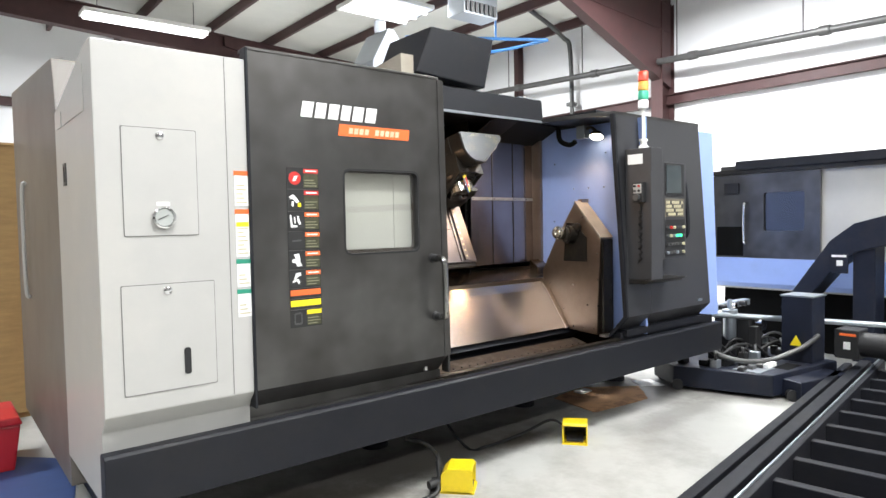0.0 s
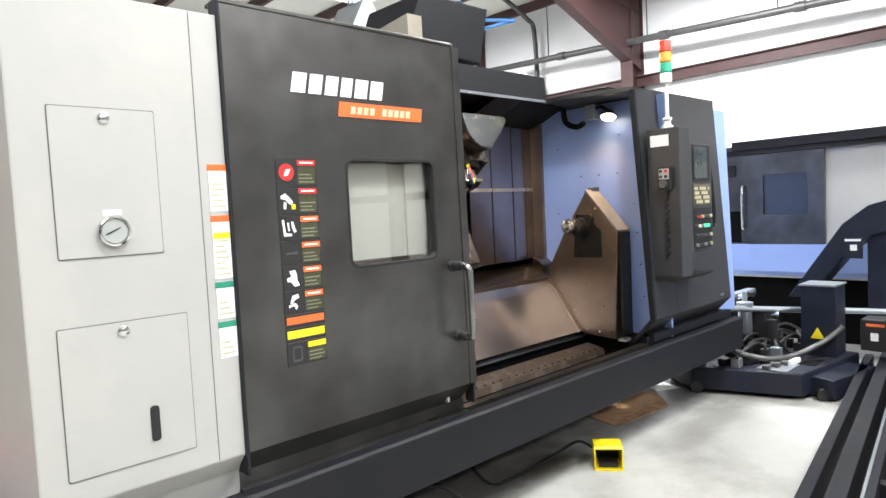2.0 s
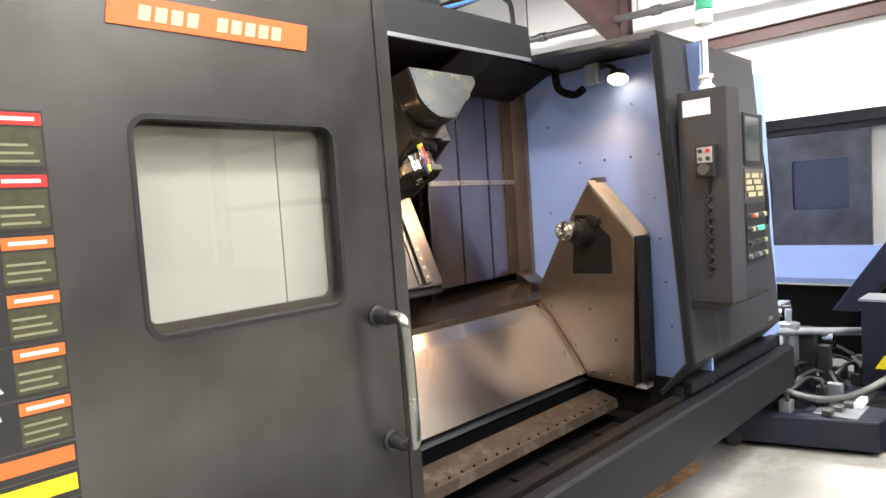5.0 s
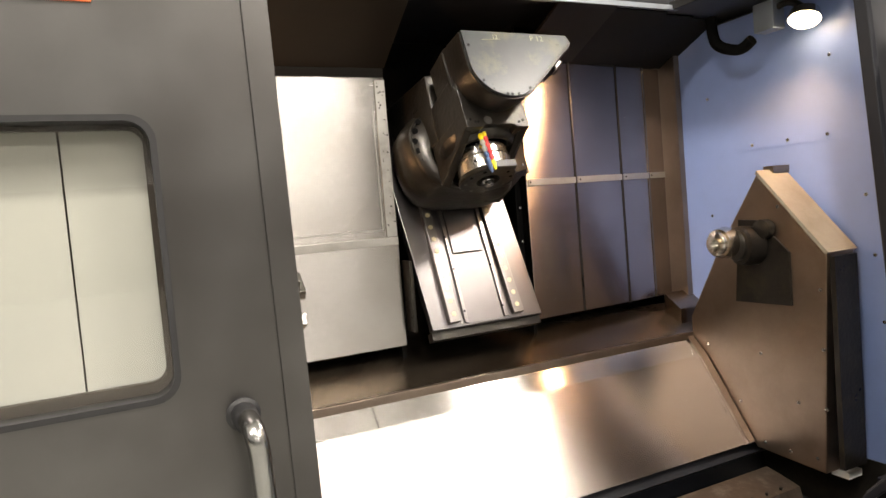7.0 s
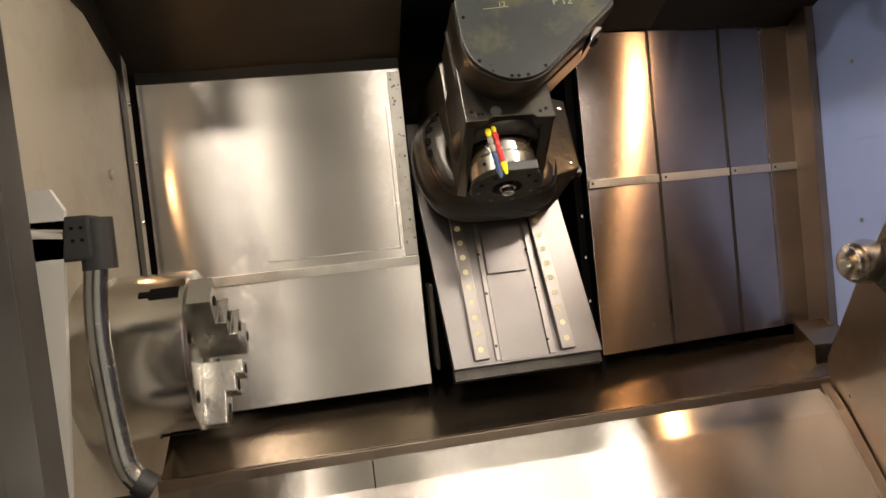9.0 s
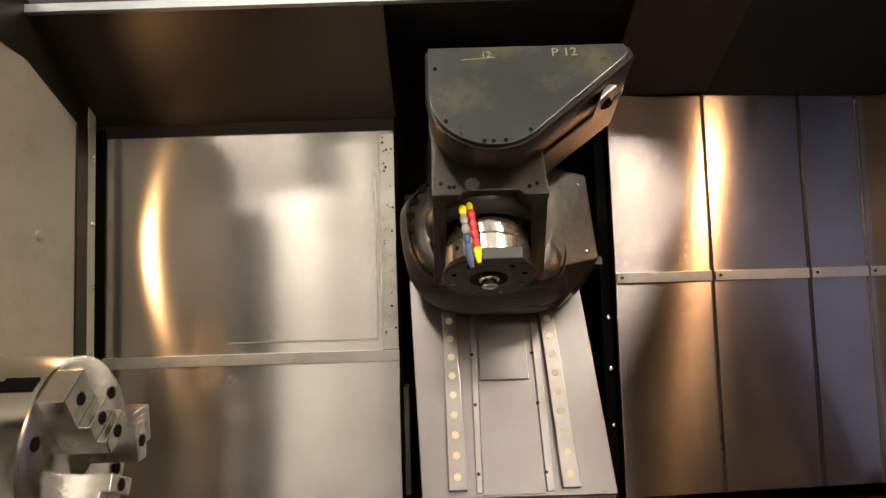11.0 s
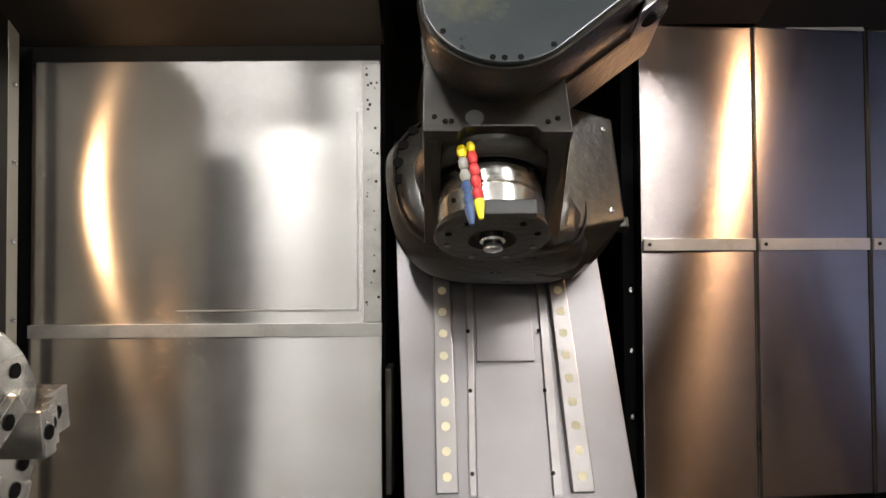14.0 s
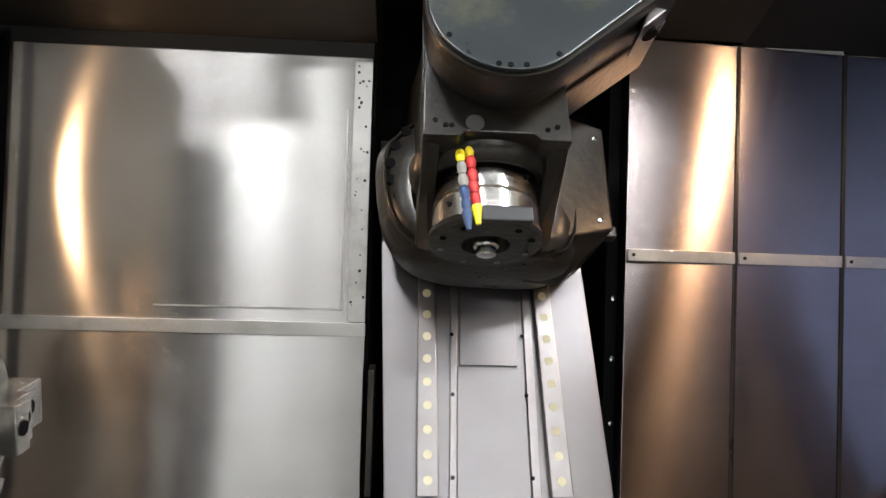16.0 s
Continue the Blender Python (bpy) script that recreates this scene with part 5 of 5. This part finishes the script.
def cable(pts, r, label):
    return single("cable", tube(pts, r, 8), M_BLACK, label, "cable", smooth=True)


cable([(1.18, 0.14, 0.06), (1.12, 0.22, 0.10), (0.9, 0.26, 0.05), (0.6, 0.3, 0.02), (0.5, 0.4, 0.02), (0.45, 0.72, 0.3)], 0.009, "black cable from the pedal to the machine")
cable([(0.02, 0.05, 0.06), (0.03, 0.09, 0.16), (-0.04, 0.12, 0.24), (-0.1, 0.2, 0.26), (-0.14, 0.06, 0.38)], 0.012, "black cable dropping from the base rail")
cable([(-0.02, 0.02, 0.16), (-0.05, -0.02, 0.05), (-0.15, -0.05, 0.012), (-0.6, -0.02, 0.012), (-1.2, -0.06, 0.012)], 0.012, "black hose lying along the machine")
single("pedal_connector", cyl((-0.10, 0.0, 0.05), (-0.02, -0.01, 0.055), 0.024, n=16), M_BLACK, "black round cable connector beside the pedal", "connector", smooth=True)
card = prism([(1.74, 0.33), (1.98, 0.30), (2.20, 0.285), (2.36, 0.28), (2.50, 0.41), (2.63, 0.55), (2.42, 0.72), (2.25, 0.85), (1.99, 0.83), (1.81, 0.79)], "z", 0.001, 0.006)
single("cardboard_sheet", card, M_CARD, "oil-stained brown cardboard sheet on the concrete", "cardboard")
single("paper_sheet", prism([(2.65, 0.53), (2.83, 0.41), (2.92, 0.63), (2.75, 0.71)], "z", 0.001, 0.004), M_WHITE, "crumpled white paper on the floor", "paper")
single("shop_rag", prism(rounded(2.05, 2.2, 0.70, 0.80, 0.03), "z", 0.007, 0.02), M_WHITE, "folded white rag on the cardboard", "rag", bev=0.006)

# chip conveyor at the machine's end
cc = root("chip_conveyor", (3.2, 0.0, 0), "dark navy chip conveyor with a raised discharge neck", "chip conveyor")
part("pan", prism([(2.78, 0.30), (3.02, -0.42), (3.95, -0.55), (4.2, 0.5), (2.98, 0.62)], "z", 0.03, 0.20), M_NAVY, cc, bev=0.012)
part("pan_step", prism([(3.10, -0.60), (3.72, -0.72), (3.78, -0.45), (3.16, -0.40)], "z", 0.015, 0.16), M_NAVY, cc, bev=0.01)
for cx, cy in ((3.12, -0.52), (2.80, 0.28), (3.65, -0.63), (3.0, 0.55)):
    part("castor", cyl((cx - 0.02, cy - 0.02, 0.045), (cx + 0.03, cy + 0.02, 0.045), 0.045, n=20), M_BLACK, cc, smooth=True)
part("pan_opening", box(3.3, 3.55, -0.42, -0.30, 0.2, 0.203), M_VOID, cc)
part("drive_box", box(3.66, 3.92, -0.46, -0.208, 0.20, 0.762), M_NAVY, cc, bev=0.006)
part("drive_lid", box(3.65, 3.93, -0.47, -0.198, 0.762, 0.775), M_DUCT, cc)
part("neck", prism([(0.15, 0.55), (-0.02, 0.55), (-0.35, 0.98), (-0.52, 1.12), (-0.75, 1.18), (-1.3, 1.18), (-1.3, 1.45), (-0.75, 1.45), (-0.50, 1.38), (-0.30, 1.22)], "x", 4.45, 4.80), M_NAVY, cc, bev=0.01)
part("neck_post", box(4.5, 4.75, -0.66, -0.48, 0.1, 1.18), M_NAVY, cc, bev=0.008)
part("discharge_box", box(4.4, 4.85, -1.4, -1.0, 1.0, 1.55), M_NAVY, cc, bev=0.01)
part("neck_plate", box(4.43, 4.452, -0.46, -0.32, 0.92, 1.10), M_NAVY, cc)
part("plate_bar", box(4.42, 4.43, -0.45, -0.33, 1.07, 1.09), M_WHITE, cc)
part("plate_tag", box(4.42, 4.43, -0.42, -0.37, 0.99, 1.04), M_WHITE, cc)
part("warning_triangle", prism([(-0.38, 0.34), (-0.28, 0.34), (-0.33, 0.43)], "x", 3.652, 3.66), M_YELLOW, cc, "yellow warning triangle")
part("motor", cyl((3.78, -0.62, 0.40), (3.78, -1.15, 0.40), 0.10), M_BLACK, cc, smooth=True)
part("motor_box", box(3.68, 3.9, -0.80, -0.62, 0.28, 0.52), M_BLACK, cc, bev=0.01)
part("motor_tag", box(3.674, 3.68, -0.74, -0.69, 0.36, 0.42), M_WHITE, cc)
part("motor_band", box(3.674, 3.68, -0.78, -0.66, 0.47, 0.49), M_ORANGE, cc)
part("pipe", tube([(3.1, 0.3, 0.62), (3.6, 0.0, 0.56), (4.2, -0.5, 0.5), (4.6, -1.0, 0.46)], 0.025), M_DUCT, cc, smooth=True)
part("pump", lathe((3.45, 0.15, 0.36), (0, 0, 1), [(0, 0.03), (0.03, 0.055), (0.20, 0.055), (0.22, 0.065), (0.27, 0.065), (0.28, 0.02), (0.36, 0.02)], 24), M_DUCT, cc, "grey filter bowl", smooth=True)
part("pump_block", box(3.55, 3.8, 0.02, 0.35, 0.20, 0.55), M_BLACK, cc, bev=0.015)
part("pump_head", cyl((3.66, 0.0, 0.5), (3.66, -0.06, 0.5), 0.06), M_BRIGHT, cc, smooth=True)
part("hose", tube([(3.3, 0.2, 0.36), (3.05, 0.12, 0.32), (3.1, -0.1, 0.26), (3.35, -0.25, 0.25), (3.6, -0.4, 0.34), (3.7, -0.5, 0.45)], 0.022), M_PIPE, cc, "grey braided hose", smooth=True)
for k, (bx, by, s) in enumerate(((2.95, 0.10, 0.07), (3.05, -0.02, 0.09), (2.9, 0.28, 0.06), (3.2, -0.12, 0.07))):
    part("clutter_block", box(bx, bx + s * 1.6, by, by + s, 0.20, 0.20 + s * 0.7), M_BLACK, cc, bev=0.008)
for k in range(4):
    part("clamp_strip", box(2.98 + 0.1 * k, 3.05 + 0.1 * k, -0.2 - 0.03 * k, -0.15 - 0.03 * k, 0.2, 0.235), M_PIPE, cc, bev=0.004)


rnd = random.Random(11)
for k in range(14):
    x, y = rnd.uniform(3.0, 4.1), rnd.uniform(-0.15, 0.45)
    s = rnd.uniform(0.04, 0.11)
    part("pump_fitting", box(x, x + s, y, y + s * 0.8, 0.2, 0.2 + rnd.uniform(0.05, 0.32)), rnd.choice((M_BLACK, M_BLACK, M_CAST, M_DUCT)), cc, bev=0.008)
for k in range(7):
    x, y = 3.0 + 0.16 * k, rnd.uniform(-0.1, 0.3)
    part("coolant_hose", tube([(x, y, 0.22), (x + 0.1, y - 0.06, 0.30 + 0.03 * (k % 3)), (x + 0.3, y - 0.1, 0.33), (x + 0.45, y - 0.2, 0.24)], 0.011 + 0.003 * (k % 2), 8), M_BLACK, cc, smooth=True)
part("manifold", box(3.15, 4.4, 0.42, 0.5, 0.56, 0.62), M_DUCT, cc, bev=0.006)
for k in range(5):
    part("valve_cap", cyl((3.35 + 0.2 * k, 0.40, 0.6), (3.35 + 0.2 * k, 0.34, 0.6), 0.025, n=14), M_CHROME if k % 2 else M_BLACK, cc, smooth=True)
part("pan_grate", box(3.0, 3.28, -0.32, -0.10, 0.2, 0.206), M_DUCT, cc)
part("spacer_bar", box(3.2, 3.36, -0.30, -0.26, 0.206, 0.24), M_WHITE, cc, bev=0.004)

# long steel frame lying in the aisle
lf = root("conveyor_frame", (1.0, -1.0, 0), "long black steel conveyor frame lying on the floor", "conveyor frame")
FR = pose(0.95, -1.02, 0, 0, 0, 8.5)


def put(bm):
    bmesh.ops.transform(bm, matrix=FR, verts=bm.verts)
    return bm


for y0, y1, z1 in ((-0.06, 0.0, 0.16), (-0.20, -0.12, 0.20), (-0.30, -0.26, 0.22), (-1.0, -0.92, 0.20)):
    part("long_rail", put(box(-1.2, 3.2, y0, y1, 0.0, z1)), M_DARK, lf, bev=0.006)
part("bright_edge", put(box(-1.2, 3.2, -0.265, -0.255, 0.22, 0.23)), M_DUCT, lf)
part("deck", put(box(-1.2, 3.2, -0.92, -0.30, 0.03, 0.06)), M_CAST, lf)
for k in range(12):
    part("cross_rung", put(box(-1.1 + 0.36 * k, -1.04 + 0.36 * k, -0.92, -0.30, 0.06, 0.19)), M_DARK, lf, bev=0.005)

# second machine along the east side, facing the aisle
m2 = root("second_machine", (5.8, -0.5, 0), "second blue and charcoal turning centre beyond the aisle", "machine tool")
part("body", box(5.06, 7.0, -3.2, 1.15, 0.65, 1.96), M_CREAM, m2, bev=0.01)
# black box paints in the dark space under the machine
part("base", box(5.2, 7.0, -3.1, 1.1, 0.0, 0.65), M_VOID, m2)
part("blue_skirt", prism([(5.0, 1.0), (5.0, 0.72), (5.08, 0.65), (5.2, 0.65), (5.2, 1.0)], "y", -3.2, 1.6), M_BLUE, m2, "pale blue lower cover", bev=0.006)
d2 = part("door", ring_prism(rect(-0.013, 0.72, 1.0, 1.93), rounded(0.14, 0.56, 1.3, 1.72, 0.03), "x", 5.0, 5.04), M_GREY, m2, "charcoal sliding door")
part("door_window", prism(rounded(0.13, 0.57, 1.29, 1.73, 0.03), "x", 5.02, 5.03), M_GLASS, d2)
# sheet close behind the glass, its dimness put into the colour
part("window_back", box(5.045, 5.06, 0.1, 0.6, 1.26, 1.76), M_DIMBLUE, d2)
part("door_handle", tube([(5.0, 0.75, 1.6), (4.95, 0.75, 1.58), (4.95, 0.75, 1.2), (5.0, 0.75, 1.18)], 0.015), M_CHROME, d2, smooth=True)
part("recess", box(5.03, 5.07, 0.73, 1.15, 1.0, 1.93), M_GREY, m2)
# black plate paints in the dark of the recess
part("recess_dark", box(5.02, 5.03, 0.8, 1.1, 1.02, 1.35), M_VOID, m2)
part("recess_box", box(4.99, 5.03, 0.84, 1.0, 1.72, 1.84), M_DARK, m2, bev=0.006)
part("top_beam", box(4.95, 5.2, -3.2, 0.85, 1.985, 2.08), M_DARK, m2, bev=0.008)
part("top_cover", box(5.0, 5.25, -3.2, 1.2, 1.94, 1.99), M_CAST, m2)
part("roof", box(5.2, 7.0, -3.2, 1.15, 1.96, 2.05), M_GREY, m2)

# west side: crate, red bin, rack
cr = root("plywood_crate", (-1.6, 4.2, 0), "tall plywood crate standing on the floor", "crate")
part("front_sheet", box(-2.6, -1.55, 3.2, 3.22, 0.05, 2.11), M_PLY, cr)
part("side_sheet", box(-1.57, -1.55, 3.22, 4.4, 0.05, 2.11), M_PLY, cr)
part("back_sheet", box(-2.6, -1.55, 4.4, 4.42, 0.05, 2.11), M_PLY, cr)
part("left_sheet", box(-2.6, -2.58, 3.22, 4.4, 0.05, 2.11), M_PLY, cr)
part("lid", box(-2.62, -1.53, 3.18, 4.44, 2.11, 2.13), M_PLY, cr)
for k in range(3):
    part("skid", box(-2.6, -1.55, 3.25 + 0.5 * k, 3.35 + 0.5 * k, 0.0, 0.05), M_PLY, cr)
rbx = root("red_bin", (-1.9, 2.15, 0), "red plastic bin with a lid", "bin")
part("bin_body", prism([(-2.25, 0.0), (-1.78, 0.0), (-1.74, 0.28), (-2.28, 0.28)], "y", 1.95, 2.4), M_REDP, rbx, bev=0.015)
part("bin_lid", prism([(-2.29, 0.28), (-1.73, 0.28), (-1.75, 0.33), (-2.26, 0.33)], "y", 1.93, 2.42), M_REDP, rbx, bev=0.012)
tp = single("blue_tarp", prism([(-2.6, 0.8), (-1.68, 0.7), (-1.45, 1.9), (-2.4, 2.9)], "z", 0.001, 0.006), M_TARP, "blue plastic sheet spread on the concrete", "tarp")
single("floor_pipe", tube([(-1.95, 0.55, 0.04), (-1.65, 0.62, 0.04), (-1.5, 0.66, 0.04)], 0.04, 14), M_WHITE, "short white pipe lying beside the machine", "pipe", smooth=True)
rk = root("pallet_rack", (-2.3, 7.2, 0), "blue pallet rack upright with orange beams", "pallet rack")
for ux in (-1.5, -4.2):
    part("upright", box(ux - 0.04, ux + 0.04, 6.5, 6.58, 0, 5.0), M_RACK, rk)
    part("upright", box(ux - 0.04, ux + 0.04, 7.5, 7.58, 0, 5.0), M_RACK, rk)
for bz in (2.75, 3.95):
    part("beam", box(-4.2, -1.46, 6.46, 6.5, bz, bz + 0.1), M_RACKO, rk)


# fittings scattered over the conveyor pan
rnd = random.Random(21)
for k in range(9):
    fx, fy = 2.95 + 0.11 * k + rnd.uniform(-0.03, 0.03), rnd.uniform(-0.28, 0.12)
    part("valve_block", box(fx, fx + rnd.uniform(0.05, 0.09), fy, fy + rnd.uniform(0.05, 0.08), 0.20, 0.20 + rnd.uniform(0.05, 0.14)), M_BLACK if k % 3 else M_DUCT, cc, bev=0.006)
    part("hose", tube([(fx + 0.03, fy + 0.03, 0.24), (fx + 0.02, fy + 0.02, 0.29 + 0.03 * (k % 3)), (fx + 0.18, fy + 0.10, 0.31 + 0.03 * (k % 2)), (fx + 0.34, fy + 0.05, 0.21)], 0.012, 8), M_BLACK, cc, smooth=True)
